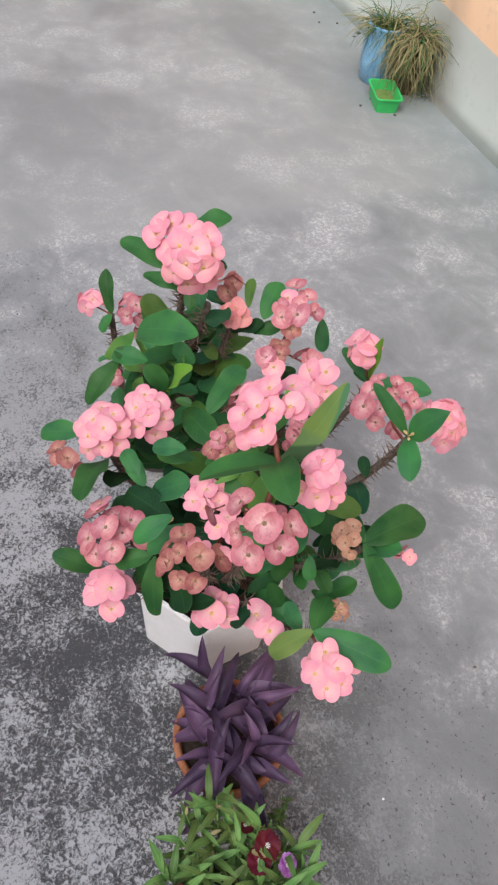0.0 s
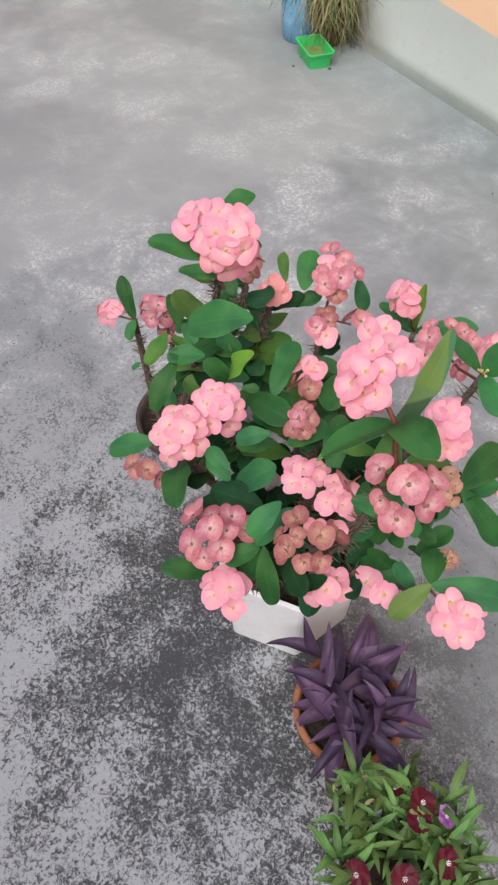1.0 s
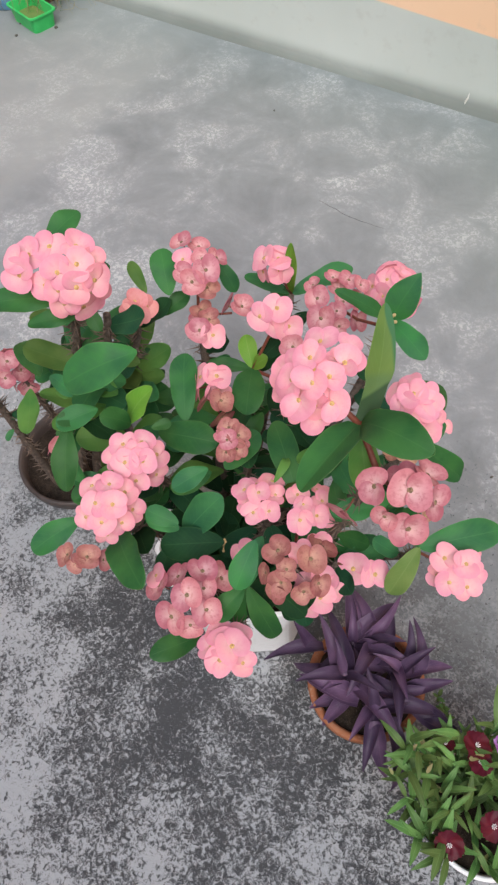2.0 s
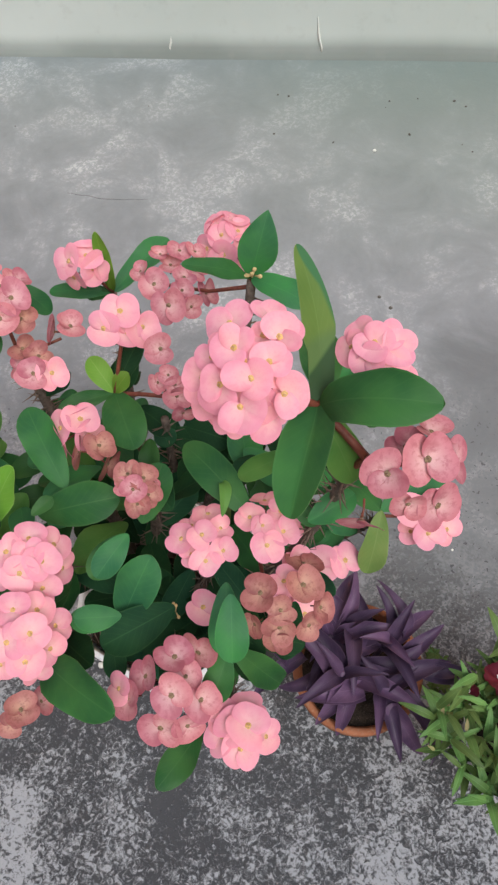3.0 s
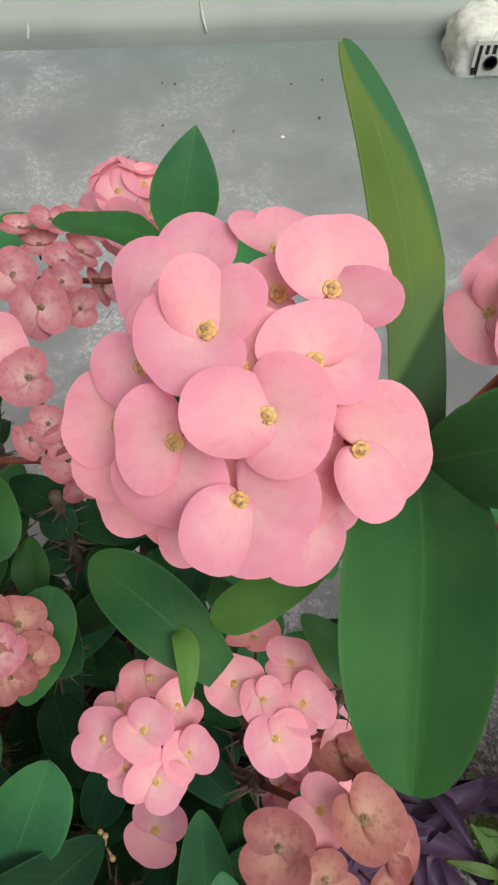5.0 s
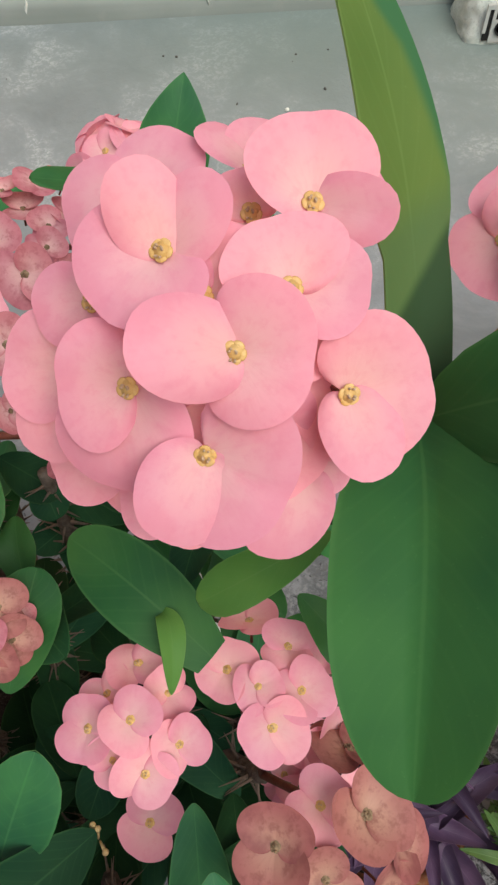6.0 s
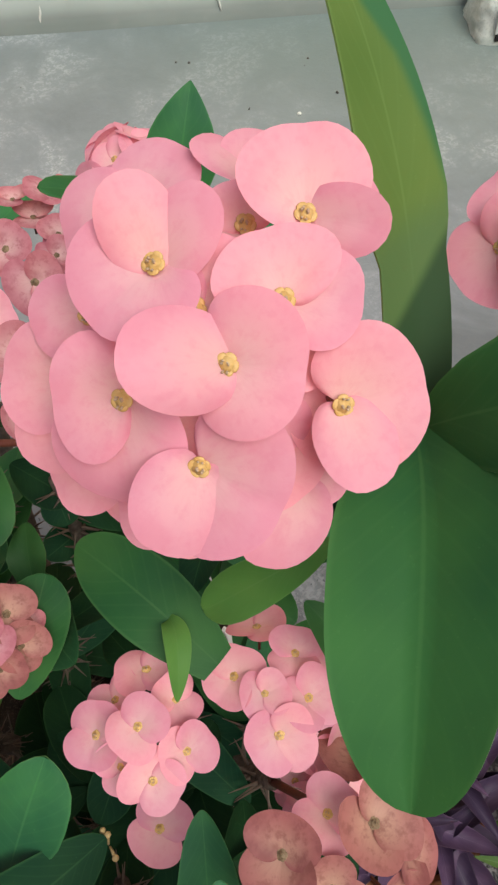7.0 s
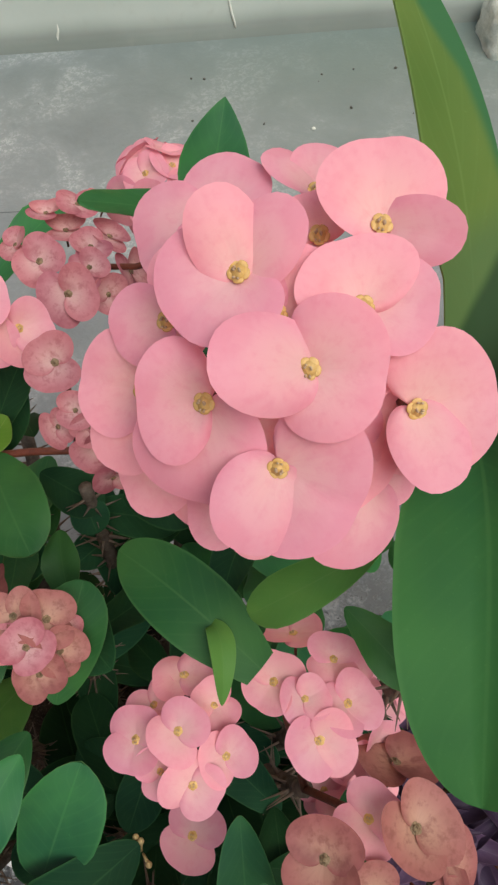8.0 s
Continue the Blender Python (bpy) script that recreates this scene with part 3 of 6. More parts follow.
def bract_mesh(name, mat, seed, lobe, ratio=1.92, roll=0.8, length=0.52, inset=None):
    """One broad kidney-shaped bract, its base wrapped round the flower's middle, reaching along x; ratio is its breadth over its length, lobe lifts the corners at its base, roll turns its margin back, and inset is how far it reaches behind the middle."""
    rnd = random.Random(seed)
    ph, ph2 = rnd.uniform(0, 6), rnd.uniform(0, 6)
    cup, wave = rnd.uniform(0.26, 0.40), rnd.uniform(0.025, 0.05)
    fold = rnd.uniform(-0.05, 0.16)
    back = rnd.uniform(0.13, 0.20) + 0.16 * max(0.0, ratio - 1.2)
    inset = back if inset is None else inset
    skew = rnd.uniform(-0.10, 0.10)
    bm = bmesh.new()
    uvl = bm.loops.layers.uv.new("UVMap")
    nphi, nr = 40, 9
    a, cx, b = (1 + inset) / 2, (1 - inset) / 2, ratio / 2
    reach = radians(rnd.uniform(136, 146))
    cols = []
    for j in range(nphi + 1):
        k = j / nphi * 2 - 1
        phi = k * reach
        co, si = math.cos(phi), math.sin(phi)
        # where the way at phi from the flower's middle meets the oval outline
        qa, qb, qc = (co / a) ** 2 + (si / b) ** 2, -2 * cx * co / a ** 2, (cx / a) ** 2 - 1
        edge = (-qb + math.sqrt(qb * qb - 4 * qa * qc)) / (2 * qa)
        edge *= 1 - 0.035 * math.exp(-(phi / 0.22) ** 2) + 0.012 * math.sin(phi * 5 + ph) + skew * si * 0.5
        edge *= math.sqrt(max(0.02, 1 - (max(0.0, abs(k) - 0.72) / 0.28) ** 2))
        row = []
        for i in range(nr + 1):
            t = 0.05 + 0.95 * i / nr
            r = edge * t
            x, y = r * co, r * si
            z = cup * r * (1 - 0.5 * t) + fold * abs(y) * t - roll * 0.11 * t ** 3 * (0.6 + 0.4 * math.sin(phi * 1.5 + ph2)) + wave * t * t * math.sin(3 * phi + ph)
            z += lobe * max(0.0, abs(phi) - 1.0) * r - 0.020 * math.exp(-(phi / 0.16) ** 2) * t * (1.2 - t)
            row.append((bm.verts.new((x * length, y * length, z * length)), (t, j / nphi)))
        cols.append(row)
    for c0, c1 in zip(cols, cols[1:]):
        for i in range(nr):
            q = [c0[i], c0[i + 1], c1[i + 1], c1[i]]
            f = bm.faces.new([w[0] for w in q])
            for loop, w in zip(f.loops, q):
                loop[uvl].uv = w[1]
    return finish(bm, name, mat)


def eye_mesh(name, mat):
    """The flower's middle: a cup ringed by five nectar glands with a tuft of stamens inside, and the stalk below; unit diameter."""
    bm = bmesh.new()
    for k in range(5):
        a = k * math.tau / 5
        bmesh.ops.create_uvsphere(bm, u_segments=10, v_segments=6, radius=0.040, matrix=Matrix.Translation((0.052 * math.cos(a), 0.052 * math.sin(a), 0.040)) @ Matrix.Rotation(a, 4, "Z") @ Matrix.Diagonal((0.68, 1.0, 0.22, 1)))
    tube(bm, [(0, 0, -0.03), (0, 0, 0.0), (0, 0, 0.048)], [0.03, 0.045, 0.052], 10, 0)
    for f in bm.faces:
        f.material_index = 0
    for k in range(7):
        a = k * 1.9
        r = 0.010 + 0.014 * (k % 3)
        tube(bm, [(r * math.cos(a), r * math.sin(a), 0.03), (r * 1.4 * math.cos(a), r * 1.4 * math.sin(a), 0.075)], [0.008, 0.009], 5, 1)
    tube(bm, [(0.0, 0, -0.42), (0.02, 0.01, -0.2), (0, 0, -0.02)], [0.028, 0.024, 0.035], 6, 2)
    if mat == EYE_DARK:
        bmesh.ops.scale(bm, verts=[v for v in bm.verts if v.co.z > -0.04], vec=(0.95, 0.95, 0.95))
    return finish(bm, name, [mat, TUFT if mat == EYE_GOLD else EYE_DARK, STALK])


def flower_set(name, mat, eye):
    return [bract_mesh("petal", mat, s + len(name), 0.14 if s < 3 else -0.06, roll=-0.45 if eye == EYE_DARK else 0.8) for s in range(6)], eye_mesh("flower_middle", eye)


FRESH = flower_set("fresh", PINK, EYE_GOLD)
AGED = flower_set("aged", SALMON, EYE_DARK)
FADED = flower_set("faded", DULL, EYE_DARK)
RED = flower_set("coral", CORAL, EYE_GOLD)
TAN = flower_set("withered", WITHERED, EYE_DARK)


def bloom(at, facing, *petals):
    """A large fresh flower seen from close by: each bract has a mesh of its own, given by tip, breadth over length, face, roll and inset."""
    at, n = Vector(at), Vector(facing)
    m = basis(at + n * 0.0006, n.orthogonal(), n) @ Matrix.Diagonal((0.032, 0.032, 0.032, 1))
    ob = child("flower", FRESH[1], PLANT, m)
    for k, (tip, ratio, face, roll, inset) in enumerate(petals):
        d = Vector(tip) - at
        mesh = bract_mesh("petal", PINK, RND.randrange(10000), 0.10 if k == 0 else -0.04, ratio, roll, 1.0, inset)
        child("petal", mesh, ob, m.inverted() @ basis(at + n * (0.0006 - 0.0007 * k), d, face) @ Matrix.Scale(d.length, 4))
    return ob


def disc(at, facing, axis, reach, kind):
    """A round flower: two broad bracts of the given reach set opposite each other along axis, the first over the second."""
    at, n, x = Vector(at), Vector(facing), Vector(axis)
    bracts, middle = kind
    size = reach * 2
    m = basis(at, x, n) @ Matrix.Diagonal((size, size, size, 1))
    ob = child("flower", middle, PLANT, m)
    for k, turn in enumerate((0, 180)):
        child("petal", bracts[(0, 3)[k] + RND.randrange(3)], ob, pose(0, 0, 0.012 - 0.014 * k, 0, 0, turn + RND.uniform(-18, 18)) @ pose(0, 0, 0, RND.uniform(-6, 6), RND.uniform(-9, 3), 0) @ Matrix.Diagonal((1.0, RND.uniform(0.9, 1.04), 1.0, 1)))
    return ob


def cluster(center, radius, count, kind, size, facing=(0.15, -0.3, 0.94), spread=1.0, stretch=None):
    """A domed head of flowers round center."""
    c, z = Vector(center), Vector(facing).normalized()
    m = basis((0, 0, 0), z.orthogonal(), z).to_3x3()
    for i in range(count):
        t = (i + 0.5) / count
        el = math.acos(1 - t * spread)
        az = i * 2.39996 + RND.uniform(-0.25, 0.25)
        n = m @ Vector((math.sin(el) * math.cos(az), math.sin(el) * math.sin(az), math.cos(el)))
        p = n * radius * RND.uniform(0.88, 1.08)
        if stretch:
            s = Vector(stretch)
            p += s * (2 * RND.random() - 1)
        a = n.orthogonal().normalized()
        a = Matrix.Rotation(RND.uniform(0, math.tau), 3, n) @ a
        disc(c - z * radius * 0.6 + p * 1.12, (n + z * 0.3).normalized(), a, size * RND.uniform(0.50, 0.60), kind[RND.randrange(len(kind))] if isinstance(kind, list) else kind)


def stem(foot, top, radius=0.007, thorns=True, lean=0.35, leaves=0, bow=0.15, name="stem"):
    """A thorny stem of the present plant from the soil to its tip; returns its line."""
    foot, top = Vector(foot), Vector(top)
    rise = top.z - foot.z
    side = Vector((top.x - foot.x, top.y - foot.y, 0))
    p1 = foot + side * bow + Vector((RND.uniform(-0.03, 0.03), RND.uniform(-0.03, 0.03), rise * (0.45 if bow < 0.3 else 0.3)))
    p2 = top - side * lean * 0.4 - Vector((0, 0, rise * 0.30))
    line = bezier(foot, p1, p2, top, 18)
    bm = bmesh.new()
    tube(bm, line, [radius * (1.25 - 0.55 * i / 17) * (1 + 0.12 * noise.noise(p * 60)) for i, p in enumerate(line)], 9)
    ob = child(name, finish(bm, "stem", BARK), PLANT)
    if thorns:
        bm = bmesh.new()
        for i in range(int(rise / 0.0030)):
            t = RND.uniform(0.12, 0.97) * 16.9
            p = line[int(t)].lerp(line[int(t) + 1], t % 1)
            d = (line[int(t) + 1] - line[int(t)]).normalized()
            o = Matrix.Rotation(RND.uniform(0, math.tau), 3, d) @ d.orthogonal().normalized()
            tip = p + o * (radius + RND.uniform(0.009, 0.019)) + d * RND.uniform(-0.002, 0.008)
            tube(bm, [p + o * radius * 0.6, tip], [0.0014, 0.0002], 4, 0, False)
        child("thorn_cover", finish(bm, "thorn_cover", THORN), ob, label="pale spiny thorns")["kind"] = "stuff"
    for i in range(leaves):
        t = RND.uniform(0.55, 0.98) * 16.9
        p = line[int(t)].lerp(line[int(t) + 1], t % 1)
        a = RND.uniform(0, math.tau)
        d = Vector((math.cos(a), math.sin(a), RND.uniform(0.1, 0.9))).normalized()
        ln = RND.uniform(0.05, 0.085)
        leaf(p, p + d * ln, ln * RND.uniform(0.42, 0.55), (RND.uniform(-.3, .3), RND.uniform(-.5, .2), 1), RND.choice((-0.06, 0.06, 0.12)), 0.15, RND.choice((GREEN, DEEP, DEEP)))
    return line


def stalk(a, b, radius=0.0028, sag=0.0):
    bm = bmesh.new()
    a, b = Vector(a), Vector(b)
    mid = (a + b) / 2 + Vector((0, 0, sag))
    tube(bm, [a, a.lerp(mid, 0.6), mid, mid.lerp(b, 0.6), b], [radius * 1.1, radius, radius * 0.95, radius * 0.95, radius], 8)
    return child("flower_stalk", finish(bm, "flower_stalk", STALK), PLANT)


def buds(at, count=7, size=0.0026, spread=0.012):
    for i in range(count):
        bm = bmesh.new()
        bmesh.ops.create_uvsphere(bm, u_segments=8, v_segments=6, radius=size)
        bmesh.ops.translate(bm, verts=bm.verts, vec=(0, 0, size * 1.5))
        tube(bm, [(0, 0, -size * 2.5), (0, 0, size)], [size * 0.35, size * 0.6], 5)
        d = Vector((RND.uniform(-1, 1), RND.uniform(-1, 1), RND.uniform(0.2, 1.2)))
        child("bud", finish(bm, "bud", BUD), PLANT, basis(Vector(at) + d * spread * 0.6, d.orthogonal(), d))


# ---- white hexagonal pot and its plant ----
def white_pot():
    pot = thing("plant_pot", (-0.07, 0.041, 0))
    bm = bmesh.new()
    prof = [(0.138, 0.0), (0.142, 0.004), (0.152, 0.223), (0.157, 0.225), (0.159, 0.230), (0.161, 0.261), (0.159, 0.265), (0.152, 0.265), (0.150, 0.261), (0.145, 0.228), (0.142, 0.14), (0.136, 0.02)]
    rings = []
    for r, z in prof:
        ring = []
        for k in range(6):
            for off in (-0.045, 0.0, 0.045):
                a = radians(-84 + 60 * k) + off
                ring.append(bm.verts.new((r * math.cos(a) * (0.985 if off == 0.0 else 0.975), r * math.sin(a) * (0.985 if off == 0.0 else 0.975), z)))
        rings.append(ring)
    for a, b in zip(rings, rings[1:]):
        for k in range(18):
            bm.faces.new((a[k], a[(k + 1) % 18], b[(k + 1) % 18], b[k]))
    bm.faces.new(rings[0][::-1])
    bm.faces.new(rings[-1])
    bmesh.ops.recalc_face_normals(bm, faces=bm.faces)
    child("pot_body", finish(bm, "pot_body", WHITE_POT, False), pot)
    child("soil", soil_disc(0.140, 0.228, 6, radians(-84), 0.006), pot, label="dark crumbly potting soil")
    tagged(pot, "white hexagonal plastic pot on the concrete floor", "plant pot")


white_pot()
FOOT = (-0.075, 0.043, 0.222)


def foot(dx, dy):
    return (FOOT[0] + dx, FOOT[1] + dy, FOOT[2])


PLANT = thing("crown_of_thorns")
tagged(PLANT, "flowering crown of thorns with pink blooms in a white pot", "potted plant")

FORK = (0.168, -0.009, 0.793)
# stems from the soil to the forks below the flower heads
stem(foot(0.05, -0.01), FORK, 0.0065, lean=0.3, bow=0.5)
stem(foot(0.03, 0.03), (0.053, 0.278, 0.690), 0.0075, leaves=2)
stem(foot(-0.01, 0.06), (-0.146, 0.341, 0.585), 0.0070, leaves=2)
stem(foot(-0.03, 0.04), (-0.099, 0.160, 0.615), 0.0075, leaves=3)
stem(foot(0.01, 0.05), (-0.050, 0.165, 0.560), 0.0070)
stem(foot(-0.05, 0.03), (-0.215, 0.190, 0.640), 0.0080, leaves=4)
stem(foot(-0.04, -0.02), (-0.145, -0.035, 0.600), 0.0080, leaves=5)
stem(foot(-0.03, -0.05), (-0.130, -0.125, 0.590), 0.0075, leaves=3)
stem(foot(0.02, -0.06), (0.020, -0.130, 0.560), 0.0075)
stem(foot(0.06, -0.05), (0.070, -0.150, 0.520), 0.0065)
stem(foot(0.04, -0.03), (0.040, -0.010, 0.600), 0.0080)
stem(foot(0.07, -0.01), (0.095, -0.040, 0.555), 0.0075, leaves=0)
stem(foot(0.07, 0.02), (0.144, 0.187, 0.570), 0.0075, leaves=3)
stem(foot(0.08, 0.0), (0.221, 0.083, 0.500), 0.0065, leaves=1)
stem(foot(0.0, 0.02), (-0.040, 0.060, 0.600), 0.0080, leaves=6)
stem(foot(0.05, -0.03), (0.130, 0.020, 0.470), 0.0070, leaves=4)

# stalks that carry the heads
stalk((0.140, 0.017, 0.845), (0.096, 0.022, 0.868), 0.0032)
stalk((0.140, 0.017, 0.845), (0.178, 0.045, 0.862), 0.0028)
stalk(FORK, (0.180, -0.013, 0.823), 0.0036)
stalk((0.180, -0.013, 0.823), (0.140, 0.017, 0.845), 0.0034, 0.002)
stalk((0.180, -0.013, 0.823), (0.195, -0.045, 0.855), 0.0030)
stalk((0.180, -0.013, 0.823), (0.208, -0.040, 0.868), 0.0030)
stalk((0.053, 0.278, 0.692), (0.018, 0.365, 0.650), 0.0022)
stalk((0.053, 0.278, 0.680), (-0.060, 0.318, 0.630), 0.0024, -0.01)
stalk((-0.146, 0.341, 0.585), (-0.165, 0.323, 0.650), 0.0022)
stalk((-0.099, 0.160, 0.618), (-0.080, 0.200, 0.695), 0.0024)
stalk((-0.099, 0.160, 0.618), (-0.036, 0.152, 0.632), 0.0027, 0.002)
stalk((-0.215, 0.190, 0.640), (-0.222, 0.208, 0.690), 0.0024)
stalk((-0.215, 0.190, 0.640), (-0.165, 0.208, 0.655), 0.0018)
stalk((0.070, -0.150, 0.520), (0.085, -0.178, 0.545), 0.0022)
stalk((0.020, -0.130, 0.560), (0.012, -0.155, 0.570), 0.0022)
stalk((0.095, -0.040, 0.555), (0.120, -0.062, 0.650), 0.0024)
stalk((0.095, -0.040, 0.555), (0.084, -0.006, 0.655), 0.0024)
stalk((0.040, -0.010, 0.620), (0.036, -0.022, 0.640), 0.0024)
stalk((0.130, 0.020, 0.470), (0.166, 0.032, 0.460), 0.0020)
stalk((0.221, 0.083, 0.500), (0.268, 0.090, 0.490), 0.0022)
stalk((0.144, 0.187, 0.570), (0.164, 0.258, 0.540), 0.0016)

# the tall pink head
bloom((0.0935, 0.0039, 0.8968), (-0.023, -0.659, 0.752), ((0.0724, 0.0010, 0.9062), 0.92, (0.416, -0.427, 0.803), 1.2, 0.16), ((0.1097, 0.0005, 0.8967), 1.85, (-0.126, -0.641, 0.757), 0.9, 0.50))
bloom((0.0863, -0.0082, 0.8786), (-0.087, -0.774, 0.627), ((0.0755, -0.0227, 0.8684), 1.10, (0.168, -0.650, 0.741), 1.1, 0.16), ((0.1037, -0.0175, 0.8731), 1.75, (-0.174, -0.729, 0.662), 1.0, 0.40))
bloom((0.1076, -0.0044, 0.8605), (0.058, -0.786, 0.616), ((0.0981, -0.0191, 0.8459), 1.00, (0.092, -0.732, 0.675), 0.9, 0.15), ((0.1195, -0.0012, 0.8613), 1.20, (0.158, -0.760, 0.630), 0.7, 0.15))
bloom((0.1166, 0.0019, 0.8831), (0.180, -0.714, 0.677), ((0.1225, -0.0141, 0.8736), 0.92, (0.063, -0.495, 0.867), 1.1, 0.15), ((0.1350, 0.0047, 0.8841), 1.75, (0.077, -0.732, 0.677), 1.0, 0.42))
bloom((0.1193, 0.0067, 0.8716), (0.173, -0.725, 0.667), ((0.1073, 0.0004, 0.8679), 1.60, (0.173, -0.725, 0.667), 0.8, 0.15), ((0.1243, 0.0169, 0.8796), 1.40, (0.202, -0.663, 0.721), 0.6, 0.15))
bloom((0.1109, 0.0338, 0.9057), (0.134, -0.430, 0.893), ((0.1113, 0.0493, 0.9160), 1.50, (0.126, -0.551, 0.825), 1.0, 0.20), ((0.1286, 0.0267, 0.9069), 0.78, (-0.283, -0.579, 0.765), 1.0, 0.15))
bloom((0.1113, 0.0339, 0.9021), (0.191, -0.384, 0.903), ((0.1155, 0.0300, 0.8966), 2.90, (0.339, -0.626, 0.702), 0.8, 0.15), ((0.1199, 0.0538, 0.9046), 1.20, (0.259, -0.228, 0.939), 0.6, 0.15))
bloom((0.1052, 0.0156, 0.9010), (0.098, -0.565, 0.820), ((0.1011, 0.0274, 0.9084), 1.85, (0.077, -0.509, 0.857), 1.0, 0.20), ((0.1218, 0.0171, 0.8987), 1.25, (0.167, -0.560, 0.812), 0.9, 0.15))
bloom((0.0805, 0.0218, 0.9066), (-0.147, -0.498, 0.855), ((0.0745, 0.0335, 0.9198), 0.90, (0.102, -0.722, 0.684), 1.3, 0.14), ((0.0663, 0.0118, 0.9013), 1.55, (-0.034, -0.430, 0.902), 1.0, 0.45), ((0.0935, 0.0303, 0.9176), 0.85, (-0.263, -0.590, 0.763), 0.9, 0.15))
bloom((0.0877, 0.0164, 0.8991), (-0.069, -0.593, 0.802), ((0.0752, 0.0190, 0.8999), 1.70, (-0.069, -0.593, 0.802), 0.8, 0.20), ((0.1033, 0.0206, 0.9035), 1.50, (-0.069, -0.593, 0.802), 0.8, 0.20))
bloom((0.0720, 0.0554, 0.8904), (-0.247, -0.334, 0.910), ((0.0538, 0.0553, 0.8836), 1.45, (-0.330, -0.340, 0.881), 0.9, 0.20), ((0.0852, 0.0705, 0.8979), 1.10, (-0.202, -0.288, 0.936), 0.9, 0.15))
bloom((0.0997, 0.0588, 0.8949), (0.026, -0.300, 0.953), ((0.0873, 0.0706, 0.8990), 0.80, (0.322, 0.015, 0.947), 0.9, 0.10), ((0.1082, 0.0722, 0.8971), 1.30, (0.084, -0.216, 0.973), 0.9, 0.15))
bloom((0.0715, 0.0037, 0.8873), (-0.228, -0.684, 0.693), ((0.0562, 0.0055, 0.8871), 1.85, (-0.091, -0.704, 0.704), 1.1, 0.16), ((0.0675, -0.0102, 0.8658), 1.20, (-0.250, -0.792, 0.558), 0.9, 0.15))
bloom((0.0556, 0.0169, 0.8752), (-0.283, -0.642, 0.713), ((0.0401, 0.0226, 0.8741), 1.60, (-0.283, -0.642, 0.713), 1.0, 0.20), ((0.0458, 0.0032, 0.8589), 0.85, (-0.283, -0.642, 0.713), 0.9, 0.15))
bloom((0.0632, 0.0259, 0.8887), (-0.264, -0.560, 0.786), ((0.0498, 0.0258, 0.8841), 1.40, (-0.264, -0.560, 0.786), 0.8, 0.20), ((0.0665, 0.0167, 0.8832), 1.50, (-0.264, -0.560, 0.786), 0.8, 0.20))
bloom((0.0622, 0.0092, 0.8539), (-0.286, -0.755, 0.590), ((0.0453, 0.0077, 0.8439), 1.10, (-0.286, -0.755, 0.590), 1.0, 0.15), ((0.0708, -0.0040, 0.8413), 1.10, (-0.286, -0.755, 0.590), 1.0, 0.15))
bloom((0.0987, 0.0407, 0.8978), (-0.011, -0.520, 0.854), ((0.0967, 0.0497, 0.9033), 1.60, (-0.011, -0.520, 0.854), 0.5, 0.20), ((0.0911, 0.0333, 0.8933), 1.60, (-0.011, -0.520, 0.854), 0.5, 0.20))
bloom((0.0789, 0.0051, 0.8782), (-0.102, -0.675, 0.730), ((0.0746, 0.0141, 0.8859), 1.80, (-0.102, -0.675, 0.730), 0.5, 0.20), ((0.0832, -0.0070, 0.8676), 1.80, (-0.102, -0.675, 0.730), 0.5, 0.20))
bloom((0.0995, 0.0002, 0.8690), (-0.011, -0.715, 0.699), ((0.0960, 0.0098, 0.8788), 1.80, (-0.011, -0.715, 0.699), 0.5, 0.20), ((0.1085, -0.0080, 0.8608), 1.80, (-0.011, -0.715, 0.699), 0.5, 0.20))
bloom((0.1074, 0.0151, 0.8895), (0.023, -0.630, 0.777), ((0.1016, 0.0229, 0.8960), 1.80, (0.023, -0.630, 0.777), 0.5, 0.20), ((0.1172, 0.0109, 0.8859), 1.80, (0.023, -0.630, 0.777), 0.5, 0.20))
bloom((0.0577, 0.0187, 0.8600), (-0.225, -0.674, 0.703), ((0.0477, 0.0149, 0.8532), 1.60, (-0.225, -0.674, 0.703), 0.5, 0.20), ((0.0690, 0.0251, 0.8698), 1.60, (-0.225, -0.674, 0.703), 0.5, 0.20))
bloom((0.0699, 0.0357, 0.8909), (-0.162, -0.551, 0.819), ((0.0588, 0.0353, 0.8885), 1.70, (-0.162, -0.551, 0.819), 0.5, 0.20), ((0.0811, 0.0414, 0.8970), 1.70, (-0.162, -0.551, 0.819), 0.5, 0.20))
bloom((0.0754, -0.0023, 0.8473), (-0.112, -0.738, 0.666), ((0.0621, -0.0010, 0.8464), 1.60, (-0.112, -0.738, 0.666), 0.5, 0.20), ((0.0898, -0.0068, 0.8447), 1.60, (-0.112, -0.738, 0.666), 0.5, 0.20))
# pink head
disc((0.0358, -0.0244, 0.6646), (0.063, -0.109, 0.992), (0.557, 0.829, 0.056), 0.0145, FRESH)
disc((0.0361, 0.0042, 0.6490), (0.076, 0.470, 0.879), (0.995, 0.028, -0.100), 0.0158, FRESH)
disc((0.0565, -0.0341, 0.6528), (0.437, -0.289, 0.852), (0.849, 0.446, -0.284), 0.0137, FRESH)
disc((0.0412, -0.0457, 0.6523), (0.163, -0.502, 0.849), (0.909, -0.259, -0.327), 0.0145, FRESH)
disc((0.0139, -0.0248, 0.6506), (-0.400, -0.135, 0.906), (0.110, 0.975, 0.194), 0.0156, FRESH)
disc((0.0214, -0.0090, 0.6477), (-0.299, 0.253, 0.920), (0.861, 0.488, 0.145), 0.0139, FRESH)
